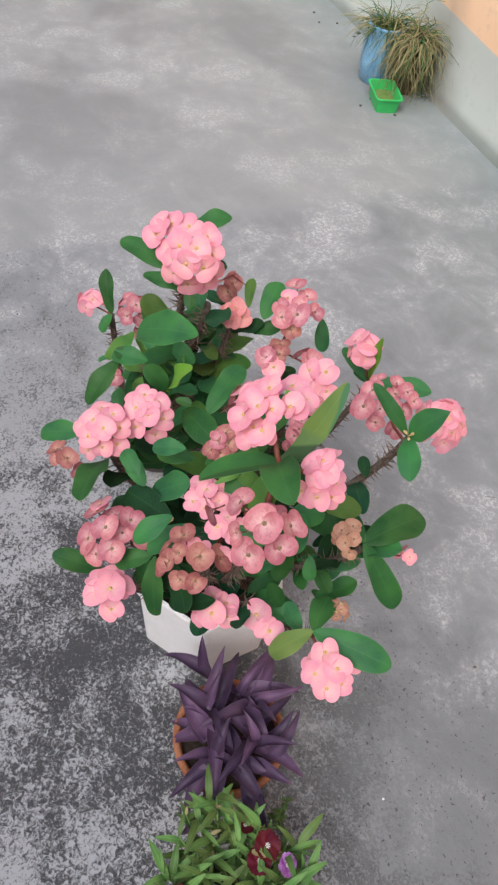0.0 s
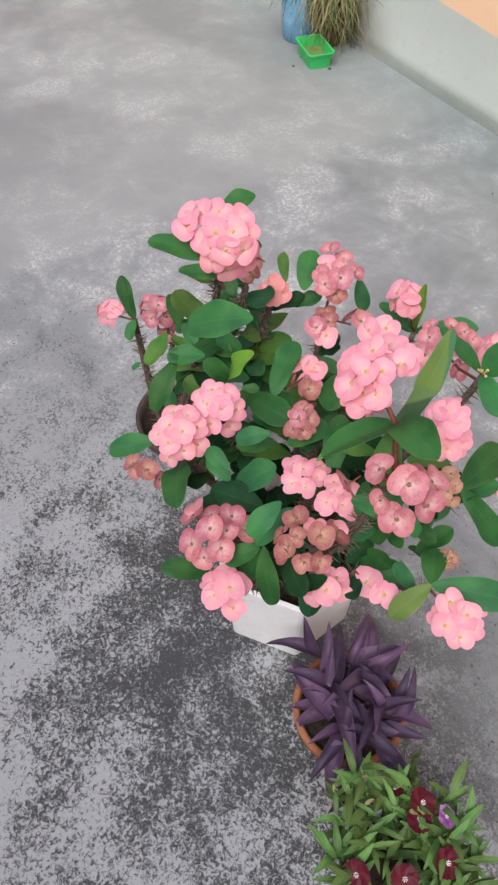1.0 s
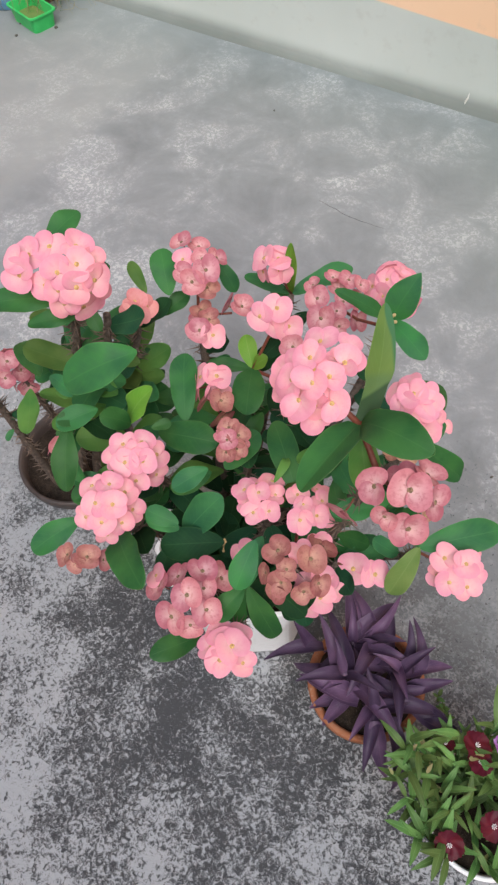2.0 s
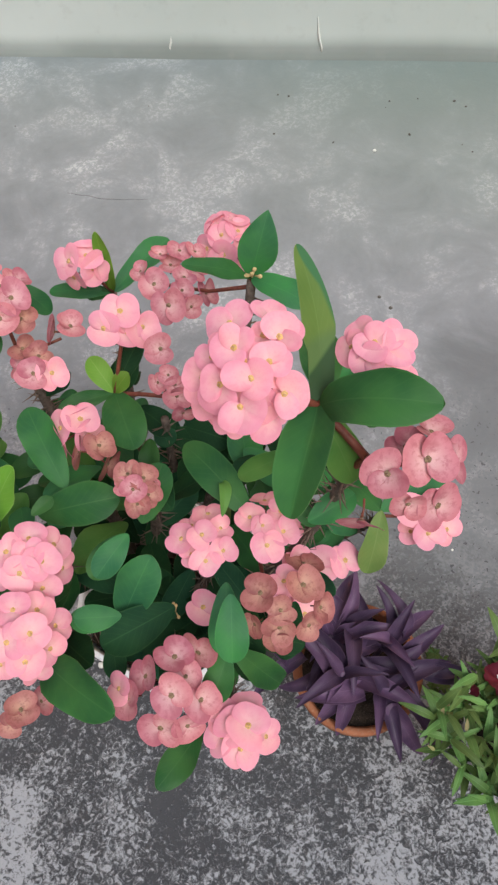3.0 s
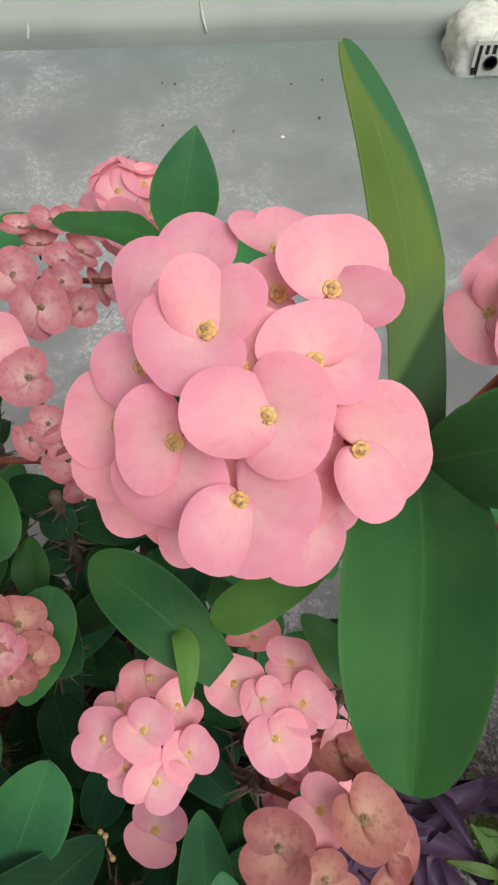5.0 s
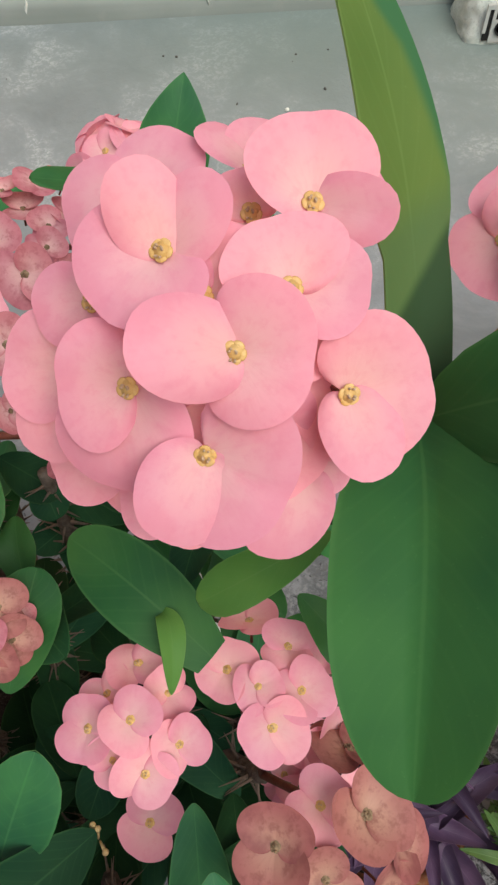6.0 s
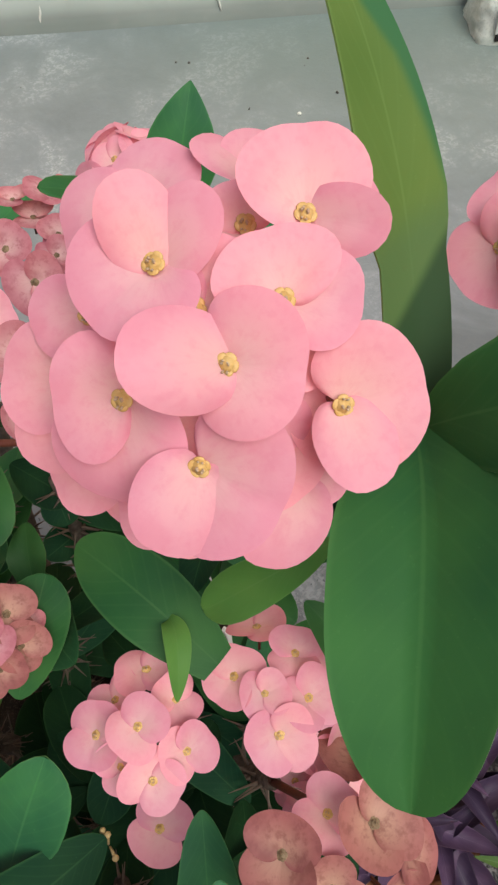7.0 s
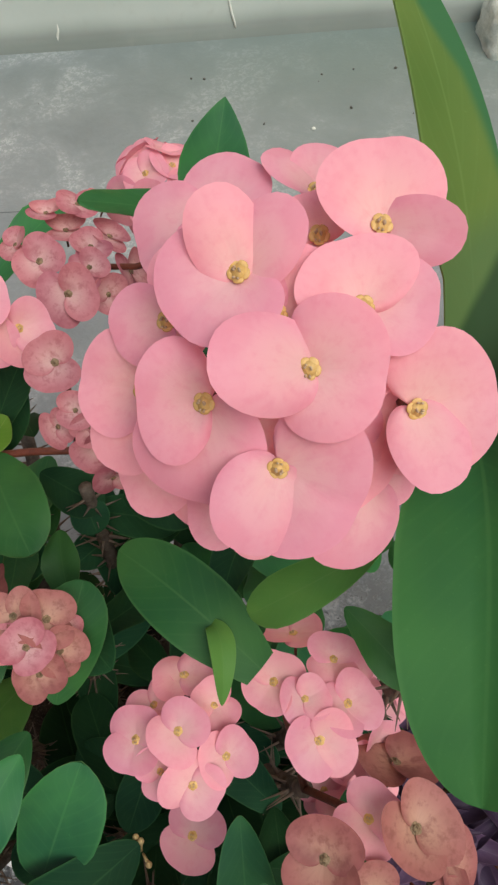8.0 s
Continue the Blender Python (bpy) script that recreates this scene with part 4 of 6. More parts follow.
disc((0.0512, -0.0114, 0.6532), (0.377, 0.145, 0.915), (-0.524, 0.848, 0.082), 0.0125, FRESH)
disc((0.0257, -0.0386, 0.6478), (-0.175, -0.465, 0.868), (-0.588, 0.756, 0.287), 0.0133, FRESH)
# single low flower
disc((0.0280, -0.0608, 0.5419), (0.093, 0.004, 0.996), (0.563, 0.824, -0.056), 0.0184, FRESH)
# pink head
disc((0.0813, -0.0069, 0.6756), (-0.222, -0.034, 0.974), (0.417, 0.900, 0.126), 0.0140, FRESH)
disc((0.0948, -0.0157, 0.6792), (0.014, -0.179, 0.984), (0.899, 0.434, 0.066), 0.0111, FRESH)
disc((0.1095, 0.0027, 0.6725), (0.279, 0.137, 0.951), (0.052, 0.986, -0.157), 0.0132, FRESH)
disc((0.1141, -0.0170, 0.6716), (0.351, -0.211, 0.912), (0.913, 0.295, -0.282), 0.0144, FRESH)
disc((0.1001, -0.0315, 0.6706), (0.104, -0.458, 0.883), (0.949, 0.312, 0.050), 0.0159, FRESH)
disc((0.0922, 0.0209, 0.6543), (-0.044, 0.637, 0.769), (0.999, 0.042, 0.022), 0.0148, FRESH)
disc((0.1208, -0.0065, 0.6593), (0.595, -0.020, 0.803), (-0.505, 0.769, 0.393), 0.0135, FRESH)
disc((0.1261, -0.0324, 0.6447), (0.634, -0.552, 0.541), (0.350, 0.829, 0.436), 0.0148, FRESH)
# fading head
disc((0.0987, -0.0777, 0.6688), (-0.390, -0.159, 0.907), (0.305, 0.907, 0.291), 0.0179, FADED)
disc((0.1350, -0.0405, 0.6500), (0.300, 0.618, 0.727), (0.952, -0.143, -0.271), 0.0192, FADED)
disc((0.1366, -0.0684, 0.6734), (0.252, -0.000, 0.968), (0.857, 0.465, -0.223), 0.0182, FADED)
disc((0.1181, -0.1030, 0.6509), (-0.068, -0.728, 0.682), (0.860, -0.390, -0.330), 0.0158, FADED)
disc((0.1439, -0.0959, 0.6426), (0.528, -0.634, 0.565), (0.389, 0.772, 0.503), 0.0150, FADED)
disc((0.1182, -0.0905, 0.6641), (-0.061, -0.442, 0.895), (-0.313, 0.860, 0.404), 0.0135, FADED)
disc((0.0944, -0.0991, 0.6401), (-0.569, -0.645, 0.510), (0.760, -0.175, 0.626), 0.0132, FADED)
disc((0.1172, -0.1113, 0.6400), (-0.086, -0.855, 0.512), (0.996, -0.089, 0.019), 0.0142, FADED)
disc((0.1188, -0.0638, 0.6650), (-0.053, 0.140, 0.989), (0.637, 0.767, -0.075), 0.0149, FRESH)
disc((0.1537, -0.0792, 0.6456), (0.737, -0.239, 0.632), (0.600, 0.662, -0.450), 0.0143, FADED)
# ageing head
disc((0.0173, -0.1298, 0.6064), (0.078, 0.225, 0.971), (0.321, 0.917, -0.238), 0.0192, AGED)
disc((0.0355, -0.1196, 0.5845), (0.409, 0.471, 0.782), (0.869, 0.062, -0.491), 0.0195, AGED)
disc((-0.0262, -0.1683, 0.5816), (-0.547, -0.343, 0.764), (-0.110, 0.934, 0.340), 0.0198, AGED)
disc((0.0206, -0.1657, 0.6106), (0.117, -0.251, 0.961), (0.438, 0.881, 0.177), 0.0197, AGED)
disc((0.0459, -0.1642, 0.5936), (0.505, -0.268, 0.820), (0.561, 0.824, -0.076), 0.0189, AGED)
disc((0.0080, -0.1899, 0.5720), (-0.068, -0.782, 0.620), (0.991, 0.017, 0.131), 0.0214, AGED)
disc((-0.0122, -0.1461, 0.5828), (-0.556, 0.019, 0.831), (0.828, 0.097, 0.552), 0.0178, AGED)
disc((0.0328, -0.1851, 0.5677), (0.394, -0.745, 0.539), (-0.400, 0.389, 0.830), 0.0175, AGED)
disc((-0.0363, -0.1607, 0.5856), (-0.572, -0.205, 0.794), (0.408, 0.768, 0.493), 0.0157, FRESH)
disc((0.0294, -0.1456, 0.5998), (0.285, 0.024, 0.958), (0.799, 0.547, -0.251), 0.0155, AGED)
# pink head
disc((0.0923, -0.1798, 0.5678), (0.149, 0.003, 0.989), (0.437, 0.897, -0.068), 0.0207, FRESH)
disc((0.0681, -0.1737, 0.5568), (-0.301, 0.133, 0.944), (0.898, 0.373, 0.234), 0.0175, FRESH)
disc((0.0887, -0.1625, 0.5557), (0.113, 0.359, 0.926), (-0.455, 0.848, -0.273), 0.0181, FRESH)
disc((0.0669, -0.1900, 0.5535), (-0.353, -0.208, 0.912), (0.821, -0.536, 0.196), 0.0173, FRESH)
disc((0.0863, -0.1997, 0.5559), (0.063, -0.395, 0.917), (0.971, 0.235, 0.034), 0.0184, FRESH)
disc((0.1086, -0.1843, 0.5400), (0.684, -0.103, 0.722), (-0.125, 0.959, 0.255), 0.0168, FRESH)
disc((0.0772, -0.1817, 0.5620), (-0.117, -0.025, 0.993), (-0.705, 0.706, -0.065), 0.0181, FRESH)
# ageing head on the side stalk
disc((0.2180, -0.0340, 0.8660), (0.349, -0.419, 0.838), (0.910, 0.365, -0.196), 0.0196, AGED)
disc((0.1910, -0.0500, 0.8720), (-0.350, -0.600, 0.720), (0.492, -0.771, -0.403), 0.0167, AGED)
disc((0.2230, -0.0060, 0.8550), (0.350, 0.451, 0.821), (-0.019, 0.880, -0.475), 0.0164, AGED)
disc((0.2300, -0.0520, 0.8320), (0.500, -0.720, 0.480), (0.789, 0.608, 0.091), 0.0185, AGED)
disc((0.2400, -0.0240, 0.8480), (0.799, -0.050, 0.599), (-0.259, 0.871, 0.418), 0.0169, AGED)
disc((0.2080, -0.0580, 0.8440), (0.101, -0.909, 0.404), (0.995, 0.098, -0.028), 0.0127, AGED)
disc((0.1760, -0.0740, 0.8480), (-0.081, -0.939, -0.333), (0.997, -0.070, -0.045), 0.0165, AGED)
disc((0.2050, -0.0200, 0.8560), (-0.101, 0.101, 0.990), (0.796, 0.605, 0.019), 0.0149, AGED)
# pink head beside it
disc((0.1627, 0.0492, 0.8779), (-0.571, -0.355, 0.740), (0.788, 0.015, 0.616), 0.0136, FRESH)
disc((0.1783, 0.0455, 0.8900), (-0.177, -0.400, 0.900), (0.452, 0.779, 0.435), 0.0144, FRESH)
disc((0.1943, 0.0440, 0.8871), (0.157, -0.444, 0.882), (0.111, 0.896, 0.431), 0.0138, FRESH)
disc((0.1739, 0.0368, 0.8822), (-0.279, -0.585, 0.761), (0.959, -0.131, 0.250), 0.0133, FRESH)
disc((0.1899, 0.0365, 0.8822), (0.072, -0.611, 0.788), (0.843, 0.460, 0.280), 0.0136, FRESH)
disc((0.1696, 0.0592, 0.8800), (-0.469, -0.101, 0.877), (-0.336, 0.939, -0.072), 0.0131, FRESH)
disc((0.1859, 0.0526, 0.8885), (-0.021, -0.261, 0.965), (0.921, 0.371, 0.120), 0.0133, FRESH)
# low pink head
disc((0.2454, 0.1167, 0.5017), (-0.274, 0.016, 0.962), (0.200, 0.979, 0.040), 0.0182, FRESH)
disc((0.2775, 0.1187, 0.5089), (0.158, 0.084, 0.984), (-0.782, 0.620, 0.073), 0.0170, FRESH)
disc((0.2574, 0.0850, 0.5184), (-0.088, -0.332, 0.939), (0.393, 0.854, 0.339), 0.0200, FRESH)
disc((0.2850, 0.0905, 0.5226), (0.209, -0.262, 0.942), (-0.373, 0.869, 0.325), 0.0189, FRESH)
disc((0.2771, 0.0627, 0.5061), (0.129, -0.588, 0.799), (0.886, 0.430, 0.174), 0.0191, FRESH)
disc((0.2993, 0.0720, 0.4996), (0.416, -0.507, 0.755), (0.365, 0.853, 0.372), 0.0190, FRESH)
disc((0.3011, 0.0932, 0.5041), (0.470, -0.242, 0.849), (-0.721, 0.450, 0.528), 0.0167, FRESH)
disc((0.2584, 0.0690, 0.4928), (-0.158, -0.648, 0.745), (-0.334, 0.746, 0.577), 0.0163, FRESH)
# low pink head
disc((0.1383, -0.0434, 0.4899), (0.296, -0.311, 0.903), (-0.204, 0.903, 0.378), 0.0209, FRESH)
disc((0.1173, -0.0491, 0.4782), (-0.060, -0.494, 0.867), (0.260, 0.831, 0.492), 0.0170, FRESH)
disc((0.1099, -0.0336, 0.4791), (-0.225, -0.198, 0.954), (-0.543, 0.838, 0.046), 0.0172, FRESH)
disc((0.1277, -0.0152, 0.4822), (0.157, 0.173, 0.972), (0.506, 0.831, -0.229), 0.0188, FRESH)
disc((0.1447, -0.0206, 0.4758), (0.515, 0.091, 0.853), (-0.838, 0.262, 0.478), 0.0170, FRESH)
disc((0.1284, -0.0560, 0.4668), (0.164, -0.715, 0.679), (-0.287, 0.624, 0.727), 0.0153, FRESH)
# pair of low pink flowers
disc((0.1529, 0.0257, 0.4661), (-0.095, -0.351, 0.931), (-0.447, 0.851, 0.275), 0.0233, FRESH)
disc((0.1825, 0.0352, 0.4650), (0.470, -0.154, 0.869), (0.783, 0.526, -0.331), 0.0214, FRESH)
# dark coral flowers
disc((-0.2756, 0.1287, 0.6930), (0.401, -0.306, 0.863), (0.115, 0.952, 0.284), 0.0184, RED)
disc((-0.2753, 0.1155, 0.6827), (0.401, -0.614, 0.680), (-0.631, 0.353, 0.691), 0.0166, RED)
disc((-0.2619, 0.1354, 0.6831), (0.710, -0.148, 0.689), (-0.703, -0.092, 0.705), 0.0166, RED)
disc((-0.2623, 0.1203, 0.6804), (0.659, -0.470, 0.587), (0.475, 0.866, 0.159), 0.0147, RED)
# lower flowers of the pink head beside the tall one
disc((0.1883, 0.0405, 0.8738), (0.411, -0.306, 0.859), (0.129, 0.952, 0.278), 0.0146, FRESH)
disc((0.1937, 0.0577, 0.8660), (0.598, 0.065, 0.799), (-0.799, 0.127, 0.587), 0.0136, FRESH)
disc((0.2001, 0.0343, 0.8580), (0.686, -0.456, 0.567), (0.483, 0.868, 0.114), 0.0147, FRESH)
disc((0.1842, 0.0248, 0.8519), (0.389, -0.788, 0.478), (-0.133, 0.465, 0.875), 0.0137, FRESH)
disc((0.2021, 0.0514, 0.8537), (0.844, -0.089, 0.528), (-0.320, 0.706, 0.631), 0.0136, FRESH)
# withered head low on the branch
disc((0.1342, 0.1458, 0.6274), (-0.034, -0.567, 0.823), (0.107, 0.817, 0.567), 0.0118, TAN)
disc((0.1358, 0.1619, 0.6320), (0.014, -0.073, 0.997), (-0.810, 0.584, 0.054), 0.0118, TAN)
disc((0.1527, 0.1434, 0.6242), (0.480, -0.575, 0.662), (-0.184, 0.672, 0.718), 0.0117, TAN)
disc((0.1531, 0.1554, 0.6293), (0.510, -0.248, 0.823), (-0.859, -0.200, 0.472), 0.0101, TAN)
disc((0.1595, 0.1506, 0.6056), (0.837, -0.488, 0.247), (0.488, 0.870, 0.068), 0.0110, TAN)
disc((0.1362, 0.1414, 0.6119), (0.023, -0.904, 0.427), (-0.588, 0.334, 0.737), 0.0103, TAN)
# ageing head behind
disc((-0.0662, 0.2875, 0.6651), (-0.087, -0.401, 0.912), (0.729, 0.599, 0.333), 0.0184, AGED)
disc((-0.0463, 0.2636, 0.6567), (0.183, -0.676, 0.714), (0.962, 0.274, 0.014), 0.0199, AGED)
disc((-0.0531, 0.3230, 0.6599), (0.128, 0.101, 0.987), (0.058, 0.992, -0.109), 0.0160, AGED)
disc((-0.0341, 0.3062, 0.6583), (0.423, -0.122, 0.898), (-0.580, 0.725, 0.371), 0.0146, AGED)
disc((-0.0233, 0.3235, 0.6514), (0.580, 0.062, 0.812), (0.096, 0.985, -0.143), 0.0155, AGED)
disc((-0.0109, 0.3069, 0.6317), (0.838, -0.163, 0.521), (0.418, 0.805, -0.421), 0.0175, AGED)
disc((-0.0425, 0.3360, 0.6716), (0.256, 0.093, 0.962), (0.964, 0.048, -0.262), 0.0159, AGED)
disc((-0.0237, 0.2773, 0.6398), (0.593, -0.577, 0.562), (-0.026, 0.684, 0.729), 0.0146, AGED)
disc((-0.0877, 0.3105, 0.6608), (-0.358, -0.153, 0.921), (0.609, 0.710, 0.354), 0.0135, AGED)
disc((-0.0334, 0.2859, 0.6582), (0.399, -0.413, 0.818), (0.749, 0.662, -0.031), 0.0138, AGED)
disc((-0.0242, 0.3382, 0.6689), (0.442, 0.076, 0.894), (0.869, 0.209, -0.448), 0.0130, AGED)
disc((-0.0650, 0.3290, 0.6716), (-0.016, 0.044, 0.999), (0.346, 0.938, -0.036), 0.0129, AGED)
# pink flowers over the leaf whorl
disc((-0.0945, 0.1821, 0.7123), (-0.023, -0.683, 0.730), (0.120, 0.723, 0.680), 0.0185, FRESH)
disc((-0.0786, 0.2002, 0.7195), (0.246, -0.384, 0.890), (0.942, 0.310, -0.127), 0.0211, FRESH)
disc((-0.0567, 0.1939, 0.7025), (0.636, -0.502, 0.586), (0.696, 0.702, -0.154), 0.0194, FRESH)
disc((-0.0713, 0.1848, 0.7031), (0.396, -0.692, 0.604), (0.497, 0.715, 0.492), 0.0152, FRESH)
# paling flower
disc((-0.0290, 0.1611, 0.7098), (0.048, -0.590, 0.806), (-0.221, 0.781, 0.585), 0.0162, AGED)
# small ageing head
disc((-0.0318, 0.1363, 0.6837), (-0.341, -0.707, 0.619), (0.860, 0.031, 0.509), 0.0115, AGED)
disc((-0.0198, 0.1394, 0.6939), (0.041, -0.539, 0.841), (0.124, 0.838, 0.531), 0.0109, AGED)
disc((-0.0120, 0.1279, 0.6729), (0.281, -0.917, 0.284), (0.761, 0.393, 0.517), 0.0151, AGED)
disc((-0.0066, 0.1190, 0.6537), (0.354, -0.935, -0.006), (0.935, 0.354, -0.015), 0.0123, AGED)
disc((-0.0128, 0.1335, 0.6857), (0.251, -0.737, 0.627), (-0.485, 0.465, 0.741), 0.0109, AGED)
disc((-0.0023, 0.1321, 0.6603), (0.569, -0.822, -0.003), (0.731, 0.504, 0.461), 0.0113, AGED)
# faded flowers low beside the stems
disc((-0.1554, -0.2003, 0.5825), (-0.417, -0.359, 0.835), (0.682, 0.485, 0.548), 0.0155, FADED)
disc((-0.1266, -0.1906, 0.5926), (0.432, -0.019, 0.902), (-0.275, 0.950, 0.151), 0.0160, FADED)
disc((-0.1175, -0.1783, 0.5698), (0.835, 0.361, 0.415), (-0.545, 0.648, 0.532), 0.0144, AGED)
disc((-0.1347, -0.2035, 0.5888), (0.225, -0.423, 0.878), (0.394, 0.863, 0.315), 0.0133, FADED)
# ageing head on the tall stem
disc((-0.2529, 0.2229, 0.7388), (-0.226, -0.132, 0.965), (0.772, 0.580, 0.260), 0.0167, AGED)
disc((-0.2314, 0.2333, 0.7318), (0.023, 0.129, 0.991), (0.069, 0.989, -0.131), 0.0161, AGED)
disc((-0.1963, 0.2013, 0.7317), (0.536, -0.365, 0.761), (0.444, 0.889, 0.113), 0.0194, AGED)
disc((-0.2063, 0.1804, 0.7224), (0.385, -0.681, 0.623), (-0.303, 0.545, 0.782), 0.0179, AGED)
disc((-0.2363, 0.2016, 0.7319), (-0.100, -0.418, 0.903), (-0.814, 0.556, 0.167), 0.0166, FRESH)
disc((-0.2058, 0.2380, 0.7193), (0.540, 0.290, 0.790), (0.700, 0.367, -0.613), 0.0155, AGED)
disc((-0.2240, 0.1861, 0.7262), (0.110, -0.658, 0.745), (0.278, 0.740, 0.613), 0.0151, AGED)
disc((-0.2094, 0.2119, 0.7370), (0.360, -0.211, 0.909), (-0.915, 0.110, 0.388), 0.0158, AGED)
disc((-0.1910, 0.1919, 0.7093), (0.693, -0.562, 0.453), (0.154, 0.728, 0.668), 0.0160, FADED)
# ageing flowers below
disc((-0.2010, 0.1828, 0.6653), (-0.200, 0.055, 0.978), (0.707, 0.699, 0.105), 0.0167, FADED)
disc((-0.1806, 0.1509, 0.6644), (0.196, -0.567, 0.800), (-0.073, 0.805, 0.589), 0.0179, AGED)
disc((-0.1624, 0.1568, 0.6590), (0.580, -0.440, 0.685), (0.730, 0.654, -0.199), 0.0179, FRESH)
disc((-0.1786, 0.1718, 0.6681), (0.255, -0.125, 0.959), (-0.758, 0.589, 0.279), 0.0157, FADED)
disc((-0.2023, 0.1653, 0.6546), (-0.425, -0.356, 0.832), (0.202, 0.859, 0.471), 0.0152, AGED)
# pink head on the leaning stem
disc((-0.1479, -0.0616, 0.6738), (0.037, -0.164, 0.986), (0.794, 0.603, 0.070), 0.0178, FRESH)
disc((-0.1307, -0.0456, 0.6714), (0.315, 0.096, 0.944), (-0.294, 0.956, 0.001), 0.0172, FRESH)
disc((-0.1118, -0.0436, 0.6546), (0.676, 0.147, 0.723), (-0.691, 0.469, 0.550), 0.0175, FRESH)
disc((-0.1311, -0.0799, 0.6701), (0.290, -0.423, 0.858), (0.230, 0.901, 0.367), 0.0176, FRESH)
disc((-0.1137, -0.0659, 0.6683), (0.534, -0.215, 0.818), (0.729, 0.607, -0.316), 0.0177, FRESH)
disc((-0.1075, -0.0579, 0.6283), (0.950, -0.127, 0.286), (-0.086, 0.773, 0.628), 0.0164, FRESH)
disc((-0.1152, -0.0849, 0.6458), (0.601, -0.577, 0.553), (0.533, 0.805, 0.261), 0.0173, FRESH)
disc((-0.1542, -0.0784, 0.6601), (-0.106, -0.505, 0.857), (-0.959, 0.280, 0.047), 0.0159, FRESH)
disc((-0.1387, -0.0912, 0.6318), (0.233, -0.902, 0.364), (-0.156, 0.335, 0.929), 0.0155, FRESH)
disc((-0.1265, -0.0600, 0.6741), (0.359, -0.132, 0.924), (0.881, 0.374, -0.289), 0.0151, FRESH)
# pink head in front of it
disc((-0.1483, -0.1267, 0.6641), (-0.152, -0.032, 0.988), (0.793, 0.593, 0.141), 0.0167, FRESH)
disc((-0.1279, -0.1151, 0.6697), (0.198, 0.144, 0.969), (-0.255, 0.963, -0.091), 0.0166, FRESH)
disc((-0.1096, -0.1107, 0.6595), (0.498, 0.227, 0.837), (-0.824, 0.425, 0.375), 0.0168, FRESH)
disc((-0.0963, -0.1187, 0.6394), (0.818, 0.121, 0.562), (-0.224, 0.967, 0.117), 0.0163, FRESH)
disc((-0.1249, -0.1449, 0.6712), (0.231, -0.292, 0.928), (0.863, 0.502, -0.057), 0.0169, FRESH)
disc((-0.1066, -0.1347, 0.6695), (0.470, -0.145, 0.871), (-0.481, 0.785, 0.390), 0.0176, FRESH)
disc((-0.0949, -0.1406, 0.6421), (0.773, -0.270, 0.574), (0.283, 0.957, 0.069), 0.0161, FRESH)
disc((-0.1098, -0.1570, 0.6555), (0.468, -0.490, 0.735), (-0.849, -0.018, 0.528), 0.0170, FRESH)
disc((-0.1339, -0.1606, 0.6505), (0.100, -0.656, 0.748), (-0.253, 0.710, 0.657), 0.0153, FRESH)
disc((-0.1091, -0.1587, 0.6232), (0.642, -0.705, 0.302), (0.763, 0.626, -0.161), 0.0144, FRESH)
# fading head among the leaves
disc((-0.0483, 0.0331, 0.6683), (0.184, -0.127, 0.975), (0.921, 0.368, -0.126), 0.0143, FADED)
disc((-0.0326, 0.0320, 0.6644), (0.468, -0.151, 0.871), (-0.018, 0.984, 0.180), 0.0148, FADED)
disc((-0.0406, 0.0179, 0.6658), (0.312, -0.392, 0.865), (-0.623, 0.603, 0.498), 0.0133, AGED)
disc((-0.0274, 0.0190, 0.6535), (0.594, -0.403, 0.696), (0.450, 0.884, 0.128), 0.0132, FADED)
disc((-0.0367, 0.0082, 0.6527), (0.412, -0.610, 0.677), (0.911, 0.273, -0.308), 0.0131, FADED)
disc((-0.0507, 0.0209, 0.6638), (0.133, -0.374, 0.918), (-0.200, 0.897, 0.395), 0.0102, AGED)
disc((-0.0276, 0.0334, 0.6517), (0.680, -0.119, 0.724), (-0.639, 0.387, 0.665), 0.0105, AGED)
# ---- leaves of the first plant ----
# the broad leaf below the tall head
blade(((0.140, 0.014, 0.848), (0.139, -0.010, 0.856), (0.131, -0.043, 0.850), (0.127, -0.073, 0.835)), 0.043, ((-0.35, -0.15, 0.92), (-0.46, -0.10, 0.88)), shape=blunt, fold=0.30)
leaf((0.140, 0.017, 0.845), (0.225, -0.010, 0.900), 0.043, bend=0.18, fold=0.15)
# the tall upright leaf, shade painted at its base and backlit olive past a crease
blade(((0.142, 0.020, 0.846), (0.142, 0.044, 0.864), (0.139, 0.060, 0.904), (0.118, 0.095, 0.934)), 0.032, ((0.15, -0.75, 0.60), (0.55, -0.55, 0.62), (0.6, -0.54, 0.6)), shape=creased, mats=[BACKLIT, OLIVE], fold=0.10)
# the leaf under the tall head, with its curled pale tip
blade(((0.0762, -0.0080, 0.7050), (0.0550, 0.0104, 0.7221), (0.0345, 0.0282, 0.7250), (0.0140, 0.0460, 0.7140)), 0.035, ((0.25, -0.30, 0.92), (0.0, -0.45, 0.90)), shape=blunt, fold=-0.12)
blade(((0.0556, 0.0095, 0.7150), (0.0612, 0.0049, 0.7250), (0.0630, -0.0086, 0.7280), (0.0599, -0.0236, 0.7120)), 0.0115, ((0.3, -0.4, 0.85), (0.45, -0.3, 0.8)), mats=[MOSS, MOSS], fold=0.2)
leaf((0.115, 0.018, 0.702), (0.145, -0.013, 0.682), 0.023)
leaf((0.140, 0.017, 0.845), (0.173, -0.020, 0.795), 0.033, mat=MOSS)
leaf((0.138, -0.028, 0.726), (0.177, -0.002, 0.736), 0.028)
